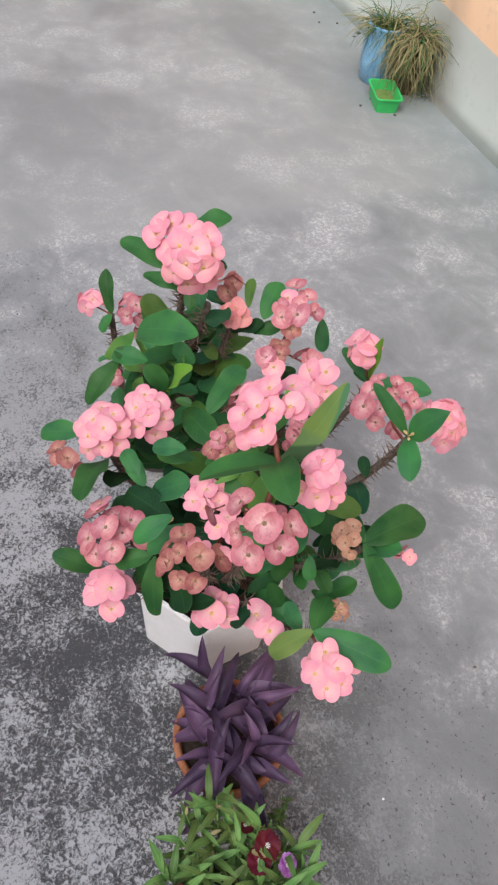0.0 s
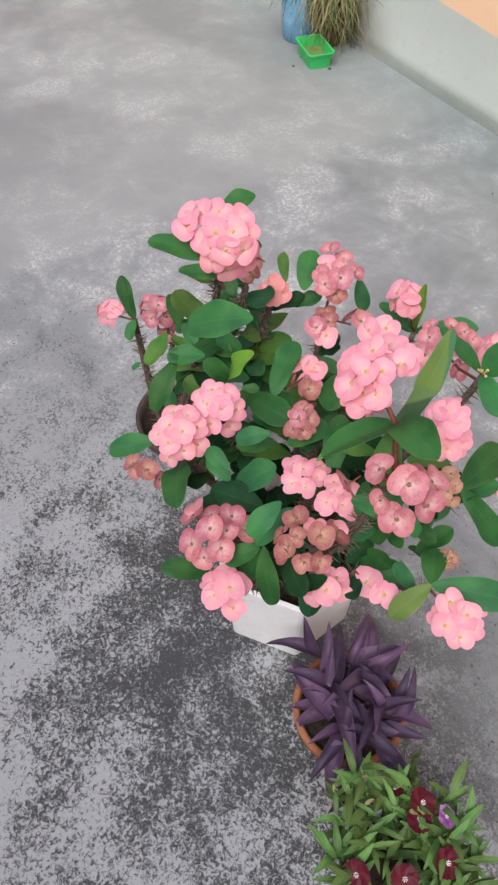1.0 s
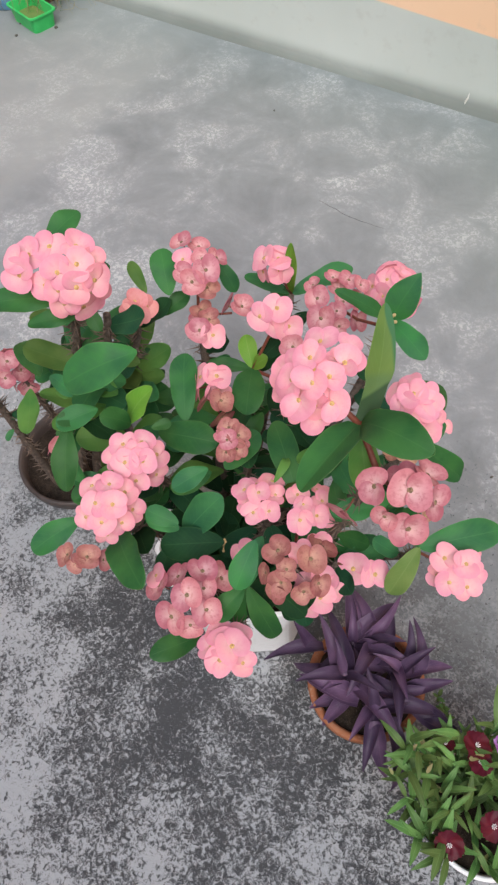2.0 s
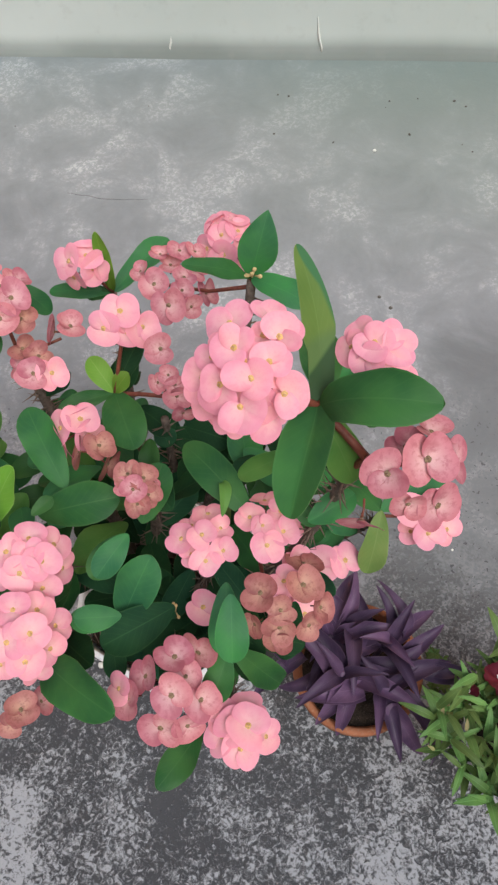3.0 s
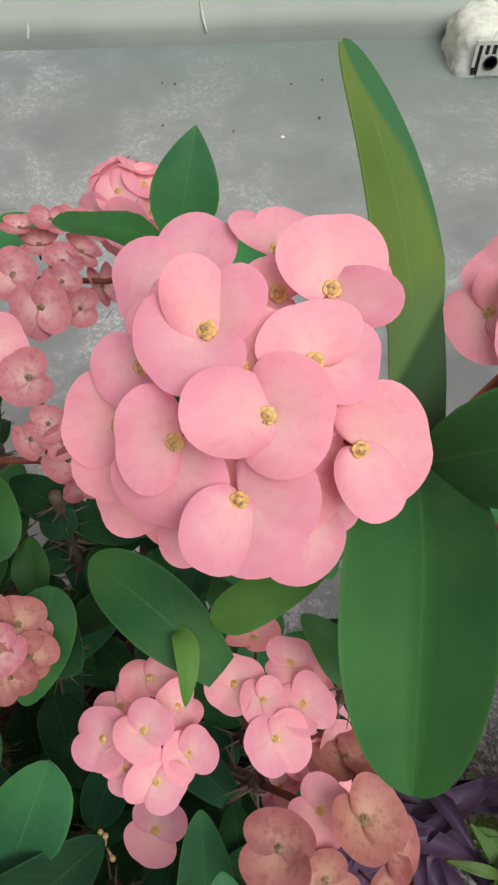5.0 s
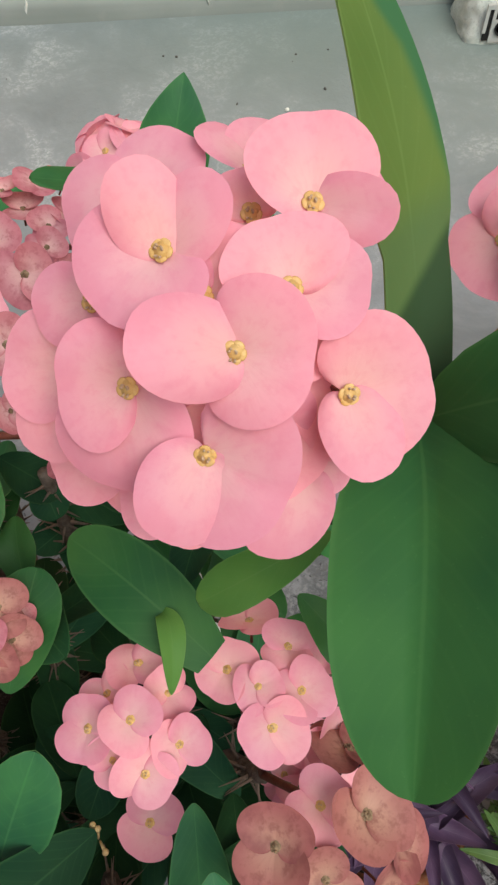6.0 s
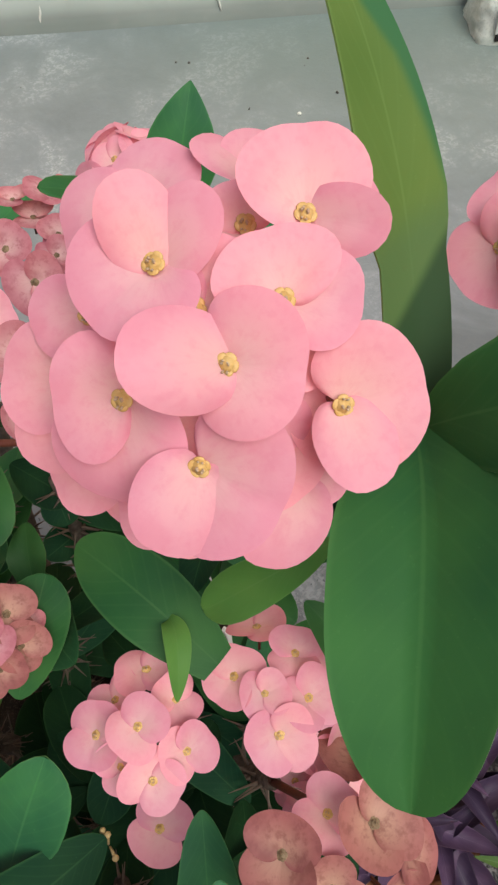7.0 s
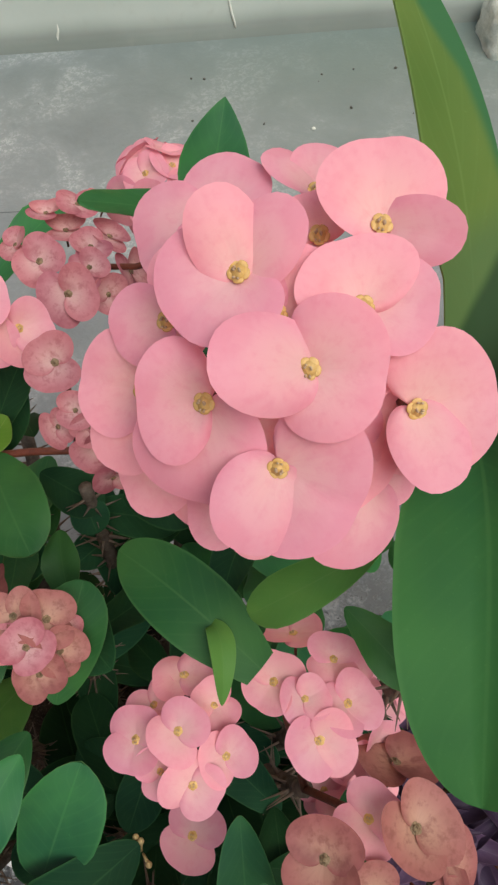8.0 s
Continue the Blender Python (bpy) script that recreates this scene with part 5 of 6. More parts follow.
leaf((0.051, 0.040, 0.621), (0.044, -0.006, 0.594), 0.014, mat=MOSS)
leaf((0.124, 0.018, 0.770), (0.073, 0.005, 0.738), 0.021, mat=MOSS)
leaf((0.053, 0.278, 0.695), (0.071, 0.316, 0.760), 0.045, kind="elliptic")
leaf((0.053, 0.278, 0.695), (-0.013, 0.240, 0.753), 0.023)
leaf((0.053, 0.278, 0.695), (0.124, 0.242, 0.694), 0.035)
leaf((-0.146, 0.341, 0.585), (-0.083, 0.429, 0.599), 0.036)
leaf((-0.146, 0.341, 0.585), (-0.143, 0.339, 0.695), 0.020, mat=LIME)
leaf((-0.146, 0.341, 0.585), (-0.228, 0.327, 0.596), 0.025)
leaf((-0.146, 0.341, 0.585), (-0.180, 0.329, 0.589), 0.021)
leaf((-0.242, 0.166, 0.690), (-0.284, 0.210, 0.724), 0.040)
leaf((-0.249, 0.153, 0.657), (-0.231, 0.196, 0.673), 0.028)
leaf((-0.234, 0.274, 0.672), (-0.199, 0.266, 0.629), 0.027)
leaf((-0.180, 0.030, 0.745), (-0.255, -0.042, 0.707), 0.064)
leaf((-0.126, 0.032, 0.624), (-0.181, 0.112, 0.654), 0.042)
leaf((-0.200, -0.007, 0.611), (-0.150, 0.012, 0.708), 0.035, mat=LIME)
leaf((-0.179, -0.017, 0.641), (-0.195, -0.048, 0.687), 0.033)
leaf((-0.152, 0.002, 0.617), (-0.063, 0.025, 0.630), 0.048)
leaf((-0.036, -0.001, 0.623), (-0.020, 0.059, 0.648), 0.039)
leaf((-0.099, 0.160, 0.621), (-0.059, 0.084, 0.626), 0.050)
leaf((-0.099, 0.160, 0.621), (-0.155, 0.125, 0.632), 0.022)
leaf((-0.099, 0.160, 0.621), (-0.130, 0.190, 0.646), 0.028, mat=LIME)
leaf((-0.099, 0.160, 0.621), (-0.080, 0.173, 0.644), 0.022, mat=LIME)
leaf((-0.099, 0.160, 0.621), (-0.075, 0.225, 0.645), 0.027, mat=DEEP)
leaf((-0.135, -0.130, 0.557), (-0.028, -0.191, 0.621), 0.047)
leaf((-0.174, -0.152, 0.586), (-0.212, -0.219, 0.562), 0.039)
leaf((-0.060, -0.080, 0.537), (-0.026, -0.026, 0.599), 0.049)
leaf((-0.034, -0.103, 0.639), (-0.077, -0.112, 0.648), 0.026)
leaf((-0.034, -0.033, 0.674), (-0.060, -0.075, 0.661), 0.029)
leaf((-0.055, -0.090, 0.575), (-0.099, -0.101, 0.596), 0.029)
leaf((-0.049, -0.014, 0.623), (-0.079, -0.063, 0.619), 0.033)
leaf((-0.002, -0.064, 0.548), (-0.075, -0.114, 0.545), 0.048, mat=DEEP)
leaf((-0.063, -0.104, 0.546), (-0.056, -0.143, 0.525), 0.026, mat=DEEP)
leaf((0.061, -0.058, 0.628), (0.061, -0.118, 0.584), 0.033)
leaf((0.049, -0.088, 0.520), (0.058, -0.139, 0.493), 0.034, mat=GREEN)
leaf((0.069, -0.109, 0.582), (0.118, -0.124, 0.494), 0.034)
leaf((0.042, -0.183, 0.533), (0.012, -0.244, 0.565), 0.033)
leaf((0.065, -0.113, 0.577), (0.052, -0.164, 0.562), 0.032)
leaf((0.073, -0.086, 0.684), (0.079, -0.140, 0.655), 0.032)
leaf((0.221, 0.083, 0.515), (0.211, 0.026, 0.449), 0.036, mat=OLIVE)
leaf((0.221, 0.083, 0.515), (0.305, 0.169, 0.512), 0.048)
leaf((0.221, 0.083, 0.515), (0.175, 0.131, 0.506), 0.039)
leaf((0.144, 0.187, 0.587), (0.221, 0.225, 0.495), 0.040)
leaf((0.144, 0.187, 0.587), (0.129, 0.297, 0.585), 0.057)
leaf((0.144, 0.187, 0.587), (0.077, 0.179, 0.578), 0.039)
leaf((0.131, 0.109, 0.568), (0.158, 0.099, 0.545), 0.022)
leaf((0.077, 0.134, 0.615), (0.107, 0.194, 0.616), 0.036, mat=MOSS)
leaf((-0.210, -0.058, 0.682), (-0.239, -0.084, 0.688), 0.023)
leaf((-0.226, -0.078, 0.683), (-0.190, -0.142, 0.632), 0.037)
leaf((-0.204, -0.041, 0.687), (-0.235, -0.090, 0.683), 0.034)
leaf((-0.140, -0.016, 0.659), (-0.123, 0.005, 0.659), 0.016)

# the dense inner foliage
def inner(center, reach, count, lo=0.05, hi=0.09, mats=None):
    for i in range(count):
        while True:
            d = Vector((RND.uniform(-1, 1), RND.uniform(-1, 1), RND.uniform(-1, 1)))
            if d.length < 1:
                break
        p = Vector(center) + Vector((d.x * reach[0], d.y * reach[1], d.z * reach[2]))
        a = math.atan2(d.y, d.x) + RND.uniform(-1.2, 1.2)
        v = Vector((math.cos(a), math.sin(a), RND.uniform(-0.2, 0.6))).normalized() * RND.uniform(lo, hi)
        if (p - Vector((0.018, -0.065, 0.56))).length < 0.05 or (p - Vector((-0.265, 0.115, 0.67))).length < 0.085:
            continue
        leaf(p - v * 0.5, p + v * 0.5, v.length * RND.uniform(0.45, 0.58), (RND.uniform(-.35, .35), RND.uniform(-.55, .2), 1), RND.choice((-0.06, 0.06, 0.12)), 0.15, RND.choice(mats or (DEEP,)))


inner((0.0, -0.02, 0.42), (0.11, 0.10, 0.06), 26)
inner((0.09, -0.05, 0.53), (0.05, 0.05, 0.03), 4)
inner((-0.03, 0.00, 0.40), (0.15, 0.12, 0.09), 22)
inner((0.08, 0.12, 0.47), (0.09, 0.09, 0.09), 26, 0.05, 0.085, (GREEN, GREEN, DEEP))
inner((-0.14, 0.10, 0.53), (0.10, 0.12, 0.05), 22, 0.06, 0.09, (GREEN, GREEN, MOSS))
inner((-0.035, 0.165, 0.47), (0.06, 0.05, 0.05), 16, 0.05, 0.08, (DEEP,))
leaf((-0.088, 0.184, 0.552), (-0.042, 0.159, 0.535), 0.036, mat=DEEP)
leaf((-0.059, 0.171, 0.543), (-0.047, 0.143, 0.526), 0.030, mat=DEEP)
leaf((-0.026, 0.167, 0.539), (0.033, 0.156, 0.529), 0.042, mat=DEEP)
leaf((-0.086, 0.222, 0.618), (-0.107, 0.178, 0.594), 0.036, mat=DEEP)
# low leaves over the back of the pot's rim
STATE = RND.getstate()
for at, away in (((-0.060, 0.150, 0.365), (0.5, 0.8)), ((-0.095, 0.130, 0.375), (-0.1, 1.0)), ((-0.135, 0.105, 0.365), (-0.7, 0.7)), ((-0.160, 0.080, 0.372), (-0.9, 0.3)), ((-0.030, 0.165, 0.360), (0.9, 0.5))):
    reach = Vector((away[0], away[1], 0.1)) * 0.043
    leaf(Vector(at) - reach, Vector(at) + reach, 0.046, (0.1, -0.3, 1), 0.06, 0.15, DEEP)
RND.setstate(STATE)
# the other heads
cluster((-0.160, 0.214, 0.664), 0.010, 2, AGED, 0.036)
stalk((-0.036, 0.152, 0.632), (-0.018, 0.152, 0.668), 0.0016, 0.003)
stalk((-0.036, 0.152, 0.632), (-0.027, 0.168, 0.698), 0.0016, 0.003)
cluster((-0.165, 0.323, 0.660), 0.018, 6, FRESH, 0.036)
cluster((0.018, 0.368, 0.660), 0.029, 15, FRESH, 0.034, (0.2, -0.3, 0.9))
cluster((-0.125, 0.097, 0.645), 0.018, 5, FRESH, 0.038)
cluster((-0.100, 0.070, 0.638), 0.016, 3, FADED, 0.034)
cluster((0.164, 0.260, 0.543), 0.008, 2, FRESH, 0.024)
buds((-0.195, -0.030, 0.640))
buds((0.200, 0.134, 0.515), 3, 0.002)
cluster((0.200, 0.134, 0.512), 0.012, 6, TAN, 0.015)
leaf((0.061, 0.222, 0.627), (0.034, 0.224, 0.645), 0.020, mat=DEEP)
leaf((0.086, 0.195, 0.601), (0.080, 0.160, 0.594), 0.032)
buds((0.055, 0.276, 0.700), 5)
buds((-0.002, -0.067, 0.540), 5, 0.002)

# ---- dark pot behind and its plant ----
def dark_pot():
    pot = thing("plant_pot", (-0.545, 0.075, 0))
    prof = [(0.080, 0.0), (0.086, 0.004), (0.122, 0.096), (0.130, 0.098), (0.133, 0.121), (0.131, 0.125), (0.124, 0.124), (0.120, 0.098), (0.084, 0.015)]
    child("pot_body", pot_shell(prof, BLACK_POT, 0, 0), pot)
    child("soil", soil_disc(0.119, 0.094), pot, label="dry brown potting soil")
    tagged(pot, "dark brown round plastic pot with dry soil", "plant pot")


dark_pot()
PLANT = thing("crown_of_thorns")
tagged(PLANT, "tall crown of thorns with pink flower heads, dark pot", "potted plant")
stem((-0.51, 0.05, 0.085), (-0.310, 0.052, 0.760), 0.0085, leaves=3)
stem((-0.49, 0.02, 0.085), (-0.290, 0.085, 0.700), 0.0080, leaves=4)
stem((-0.54, 0.0, 0.085), (-0.523, -0.029, 0.500), 0.0080, leaves=1)
stem((-0.53, 0.06, 0.085), (-0.505, 0.030, 0.480), 0.0065, leaves=2)
stem((-0.48, 0.06, 0.085), (-0.275, 0.125, 0.660), 0.0075, leaves=4)
stem((-0.50, 0.03, 0.085), (-0.290, -0.020, 0.600), 0.0080, leaves=6)
stem((-0.50, 0.09, 0.085), (-0.465, 0.195, 0.550), 0.0060, leaves=2)
stalk((-0.275, 0.125, 0.660), (-0.276, 0.130, 0.680), 0.002)
stalk((-0.523, -0.029, 0.500), (-0.560, -0.058, 0.500), 0.002)
# ---- its tall pink head
disc((-0.3369, 0.0135, 0.8148), (0.184, -0.690, 0.700), (0.169, 0.724, 0.669), 0.0224, FRESH)
disc((-0.3389, 0.0381, 0.8266), (0.112, -0.455, 0.883), (-0.752, 0.543, 0.375), 0.0206, FRESH)
disc((-0.3222, 0.0596, 0.8306), (0.243, -0.173, 0.954), (-0.952, -0.229, 0.202), 0.0205, FRESH)
disc((-0.2965, 0.0791, 0.8273), (0.545, 0.093, 0.833), (-0.434, 0.881, 0.186), 0.0204, FRESH)
disc((-0.2889, 0.0343, 0.8244), (0.578, -0.419, 0.700), (-0.763, 0.027, 0.646), 0.0209, FRESH)
disc((-0.2763, 0.0565, 0.8256), (0.697, -0.174, 0.696), (0.132, 0.985, 0.114), 0.0209, FRESH)
disc((-0.2752, 0.0808, 0.8098), (0.798, 0.118, 0.591), (-0.552, 0.537, 0.638), 0.0187, FRESH)
disc((-0.2679, 0.0386, 0.8065), (0.788, -0.365, 0.496), (-0.125, 0.694, 0.709), 0.0210, FRESH)
disc((-0.2614, 0.0632, 0.8006), (0.889, -0.105, 0.446), (-0.426, -0.548, 0.720), 0.0203, FRESH)
disc((-0.2850, 0.0248, 0.7811), (0.726, -0.642, 0.245), (0.617, 0.766, 0.180), 0.0189, FRESH)
disc((-0.2768, 0.0443, 0.7620), (0.914, -0.405, -0.012), (-0.056, -0.156, 0.986), 0.0210, FRESH)
disc((-0.2747, 0.0713, 0.7603), (1.000, -0.010, -0.029), (0.020, 0.922, 0.386), 0.0194, FRESH)
disc((-0.3047, 0.0217, 0.8058), (0.451, -0.679, 0.579), (-0.350, 0.462, 0.815), 0.0188, FRESH)
disc((-0.3443, 0.0220, 0.8285), (0.140, -0.564, 0.814), (-0.961, 0.121, 0.249), 0.0171, FRESH)
disc((-0.2868, 0.0251, 0.8030), (0.642, -0.581, 0.500), (-0.735, -0.651, 0.188), 0.0178, FRESH)
disc((-0.2803, 0.0891, 0.7745), (0.939, 0.297, 0.174), (-0.333, 0.910, 0.247), 0.0167, FRESH)
# ---- lower heads of the far plant
cluster((-0.564, -0.062, 0.508), 0.018, 5, FRESH, 0.036)
cluster((-0.513, 0.012, 0.515), 0.024, 7, AGED, 0.033)
cluster((-0.520, 0.040, 0.455), 0.020, 5, AGED, 0.033)
cluster((-0.440, 0.185, 0.600), 0.014, 4, FADED, 0.036)
cluster((-0.275, -0.085, 0.590), 0.006, 2, AGED, 0.026)
cluster((-0.470, 0.070, 0.520), 0.006, 2, FRESH, 0.026)
leaf((-0.271, 0.150, 0.694), (-0.313, 0.171, 0.718), 0.020, mat=MOSS)
leaf((-0.282, 0.112, 0.647), (-0.324, 0.094, 0.637), 0.027)
leaf((-0.358, 0.077, 0.803), (-0.345, 0.138, 0.819), 0.036)
leaf((-0.305, 0.049, 0.758), (-0.385, -0.033, 0.778), 0.040)
leaf((-0.303, 0.086, 0.773), (-0.283, 0.111, 0.773), 0.018)
leaf((-0.284, 0.054, 0.747), (-0.257, 0.043, 0.726), 0.021)
leaf((-0.283, 0.044, 0.742), (-0.332, -0.011, 0.747), 0.025)
leaf((-0.451, 0.119, 0.530), (-0.436, 0.089, 0.507), 0.023)
leaf((-0.435, 0.077, 0.501), (-0.464, 0.027, 0.496), 0.034)
leaf((-0.523, -0.029, 0.502), (-0.570, -0.024, 0.576), 0.031)
leaf((-0.523, -0.029, 0.502), (-0.502, -0.056, 0.477), 0.025)
leaf((-0.459, -0.054, 0.452), (-0.459, -0.075, 0.443), 0.013)
inner((-0.23, -0.03, 0.50), (0.08, 0.08, 0.08), 20, 0.05, 0.085, (GREEN, GREEN, GREEN, MOSS))
inner((-0.36, 0.06, 0.54), (0.12, 0.11, 0.10), 44, 0.05, 0.09, (GREEN, GREEN, GREEN, MOSS))

# ---- terracotta pot with purple heart ----
def terracotta_pot():
    pot = thing("plant_pot", (0.225, -0.018, 0))
    prof = [(0.066, 0.0), (0.070, 0.003), (0.088, 0.092), (0.089, 0.094), (0.099, 0.096), (0.102, 0.100), (0.104, 0.126), (0.101, 0.130), (0.094, 0.129), (0.091, 0.124), (0.084, 0.09), (0.068, 0.012)]
    child("pot_body", pot_shell(prof, TERRACOTTA, 0, 0), pot)
    child("soil", soil_disc(0.089, 0.110), pot, label="dark soil with small green weeds")
    tagged(pot, "small round terracotta clay pot on the concrete floor", "plant pot")


terracotta_pot()
PLANT = thing("purple_heart")
tagged(PLANT, "purple heart with pointed dark violet leaves in a clay pot", "potted plant")


def shoot(foot_at, top, count, length, seed, spin=0.0):
    rnd = random.Random(seed)
    f, t = Vector(foot_at), Vector(top)
    line = bezier(f, f.lerp(t, 0.3) + Vector((0, 0, 0.02)), f.lerp(t, 0.7) + Vector((0, 0, 0.02)), t, 10)
    bm = bmesh.new()
    tube(bm, line, [0.0042] * 10, 8)
    child("stem", finish(bm, "stem", PURPLE), PLANT)
    for i in range(count):
        k = i / max(1, count - 1)
        p = line[4].lerp(line[9], k)
        a = spin + i * 2.1 + rnd.uniform(-0.35, 0.35)
        rise = 0.12 + 0.75 * k ** 1.5
        d = Vector((math.cos(a), math.sin(a), rise + rnd.uniform(-0.1, 0.1))).normalized()
        ln = length * (1.05 - 0.45 * k) * rnd.uniform(0.85, 1.15)
        leaf(p, p + d * ln, ln * rnd.uniform(0.25, 0.31), (0, 0, 1), rnd.choice((0.12, 0.18, 0.24)) if k < 0.6 else 0.12, 0.34, PURPLE, "lanceolate")


leaf((0.189, 0.029, 0.168), (0.213, 0.118, 0.222), 0.025, (0.3, -0.3, 0.9), 0.24, 0.3, PURPLE, 'lanceolate')
leaf((0.184, 0.001, 0.179), (0.281, 0.024, 0.201), 0.034, (-0.3, -0.2, 0.95), 0.06, 0.3, PURPLE, 'lanceolate')
leaf((0.295, 0.019, 0.168), (0.252, 0.098, 0.222), 0.028, (0.2, 0.25, 0.95), 0.18, 0.3, PURPLE, 'lanceolate')
leaf((0.289, -0.007, 0.169), (0.350, 0.042, 0.201), 0.029, (0.0, -0.2, 1.0), 0.12, 0.3, PURPLE, 'lanceolate')
leaf((0.312, -0.014, 0.160), (0.399, -0.014, 0.150), 0.029, (0.3, -0.3, 0.9), 0.24, 0.3, PURPLE, 'lanceolate')
leaf((0.234, -0.068, 0.180), (0.145, -0.087, 0.190), 0.030, (-0.3, -0.2, 0.95), 0.06, 0.3, PURPLE, 'lanceolate')
leaf((0.288, -0.060, 0.173), (0.350, -0.151, 0.097), 0.035, (0.2, 0.25, 0.95), 0.18, 0.3, PURPLE, 'lanceolate')
leaf((0.216, -0.053, 0.162), (0.197, -0.126, 0.118), 0.029, (0.0, -0.2, 1.0), 0.12, 0.3, PURPLE, 'lanceolate')
leaf((0.178, -0.037, 0.161), (0.101, -0.065, 0.139), 0.027, (0.3, -0.3, 0.9), 0.24, 0.3, PURPLE, 'lanceolate')
leaf((0.218, -0.056, 0.153), (0.161, -0.113, 0.127), 0.029, (-0.3, -0.2, 0.95), 0.06, 0.3, PURPLE, 'lanceolate')
leaf((0.140, -0.025, 0.200), (0.062, -0.097, 0.200), 0.027, (0.2, 0.25, 0.95), 0.18, 0.3, PURPLE, 'lanceolate')
leaf((0.121, -0.031, 0.191), (0.085, -0.031, 0.269), 0.027, (0.0, -0.2, 1.0), 0.12, 0.3, PURPLE, 'lanceolate')
leaf((0.179, -0.042, 0.197), (0.122, -0.005, 0.283), 0.031, (0.3, -0.3, 0.9), 0.24, 0.3, PURPLE, 'lanceolate')
leaf((0.175, 0.018, 0.190), (0.211, 0.117, 0.200), 0.032, (-0.3, -0.2, 0.95), 0.06, 0.3, PURPLE, 'lanceolate')
leaf((0.265, 0.028, 0.166), (0.247, 0.087, 0.224), 0.026, (0.2, 0.25, 0.95), 0.18, 0.3, PURPLE, 'lanceolate')
leaf((0.231, -0.062, 0.189), (0.132, -0.091, 0.221), 0.035, (0.0, -0.2, 1.0), 0.12, 0.3, PURPLE, 'lanceolate')
leaf((0.307, -0.022, 0.172), (0.387, -0.020, 0.128), 0.030, (0.3, -0.3, 0.9), 0.24, 0.3, PURPLE, 'lanceolate')
leaf((0.274, -0.077, 0.172), (0.329, -0.141, 0.118), 0.034, (-0.3, -0.2, 0.95), 0.06, 0.3, PURPLE, 'lanceolate')
shoot((0.215, -0.030, 0.11), (0.200, -0.045, 0.180), 3, 0.12, 1, 0.4)
shoot((0.235, 0.000, 0.11), (0.255, 0.015, 0.180), 3, 0.12, 2, 1.6)
shoot((0.225, 0.020, 0.11), (0.205, 0.030, 0.190), 3, 0.12, 3, 2.6)
shoot((0.245, -0.035, 0.11), (0.270, -0.040, 0.170), 3, 0.12, 4, 5.2)

shoot((0.21, -0.03, 0.11), (0.195, -0.055, 0.24), 5, 0.12, 31)
shoot((0.25, 0.00, 0.11), (0.270, 0.010, 0.20), 5, 0.11, 32, 1.0)
shoot((0.24, -0.05, 0.11), (0.262, -0.065, 0.19), 5, 0.11, 34, 0.4)
shoot((0.20, 0.01, 0.11), (0.175, 0.010, 0.19), 5, 0.11, 35, 2.2)


def weed(x, y, z, count, size, seed):
    rnd = random.Random(seed)
    for i in range(count):
        a = rnd.uniform(0, math.tau)
        q = Vector((x + rnd.uniform(-1, 1) * size, y + rnd.uniform(-1, 1) * size, z))
        top = q + Vector((math.cos(a) * 0.008, math.sin(a) * 0.008, rnd.uniform(0.008, 0.022)))
        bm = bmesh.new()
        tube(bm, [q - Vector((0, 0, 0.004)), q.lerp(top, 0.5), top], [0.0008, 0.0007, 0.0005], 5)
        child("stem", finish(bm, "stem", BLADE), PLANT)
        for k in range(4):
            b = a + k * 1.6 + rnd.uniform(-0.3, 0.3)
            e = top - Vector((0, 0, 0.004 * k))
            ln = rnd.uniform(0.010, 0.018)
            leaf(e, e + Vector((math.cos(b), math.sin(b), rnd.uniform(-0.1, 0.5))).normalized() * ln, ln * 0.5, (0, 0, 1), 0.06, 0.1, BLADE, "elliptic")


PLANT = thing("weed")
tagged(PLANT, "tiny green weeds sprouting on the floor between the pots", "weed")
weed(0.361, 0.039, 0.0, 7, 0.014, 3)
weed(0.382, -0.055, 0.0, 9, 0.014, 4)
weed(0.368, -0.009, 0.0, 5, 0.014, 5)
weed(0.411, -0.033, 0.0, 6, 0.014, 6)


# ---- dianthus ----
def dianthus_pot():
    pot = thing("plant_pot", (0.482, -0.100, 0))
    prof = [(0.068, 0.0), (0.072, 0.003), (0.086, 0.112), (0.093, 0.114), (0.095, 0.132), (0.093, 0.136), (0.088, 0.135), (0.085, 0.115), (0.070, 0.015)]
    child("pot_body", pot_shell(prof, WHITE_POT, 0, 0), pot)
    child("soil", soil_disc(0.084, 0.115), pot, label="dark potting soil")
    tagged(pot, "white round plastic pot on the concrete floor", "plant pot")


def fringed_petal(mat, seed):
    rnd = random.Random(seed)
    bm = bmesh.new()
    uvl = bm.loops.layers.uv.new("UVMap")
    cols = []
    for k in range(9):
        a = radians(-40 + 10 * k)
        row = []
        for i in range(6):
            r = 0.04 + 0.46 * i / 5 * (1 + (0.10 * (k % 2) + rnd.uniform(-0.04, 0.04) if i == 5 else 0))
            row.append((bm.verts.new((r * math.cos(a), r * math.sin(a), 0.05 * math.sin(a * 6 + i) * i / 5 + 0.10 * r)), (i / 5, k / 8)))
        cols.append(row)
    for a, b in zip(cols, cols[1:]):
        for i in range(5):
            q = [a[i], a[i + 1], b[i + 1], b[i]]
            f = bm.faces.new([w[0] for w in q])
            for loop, w in zip(f.loops, q):
                loop[uvl].uv = w[1]
    return finish(bm, "petal", mat)


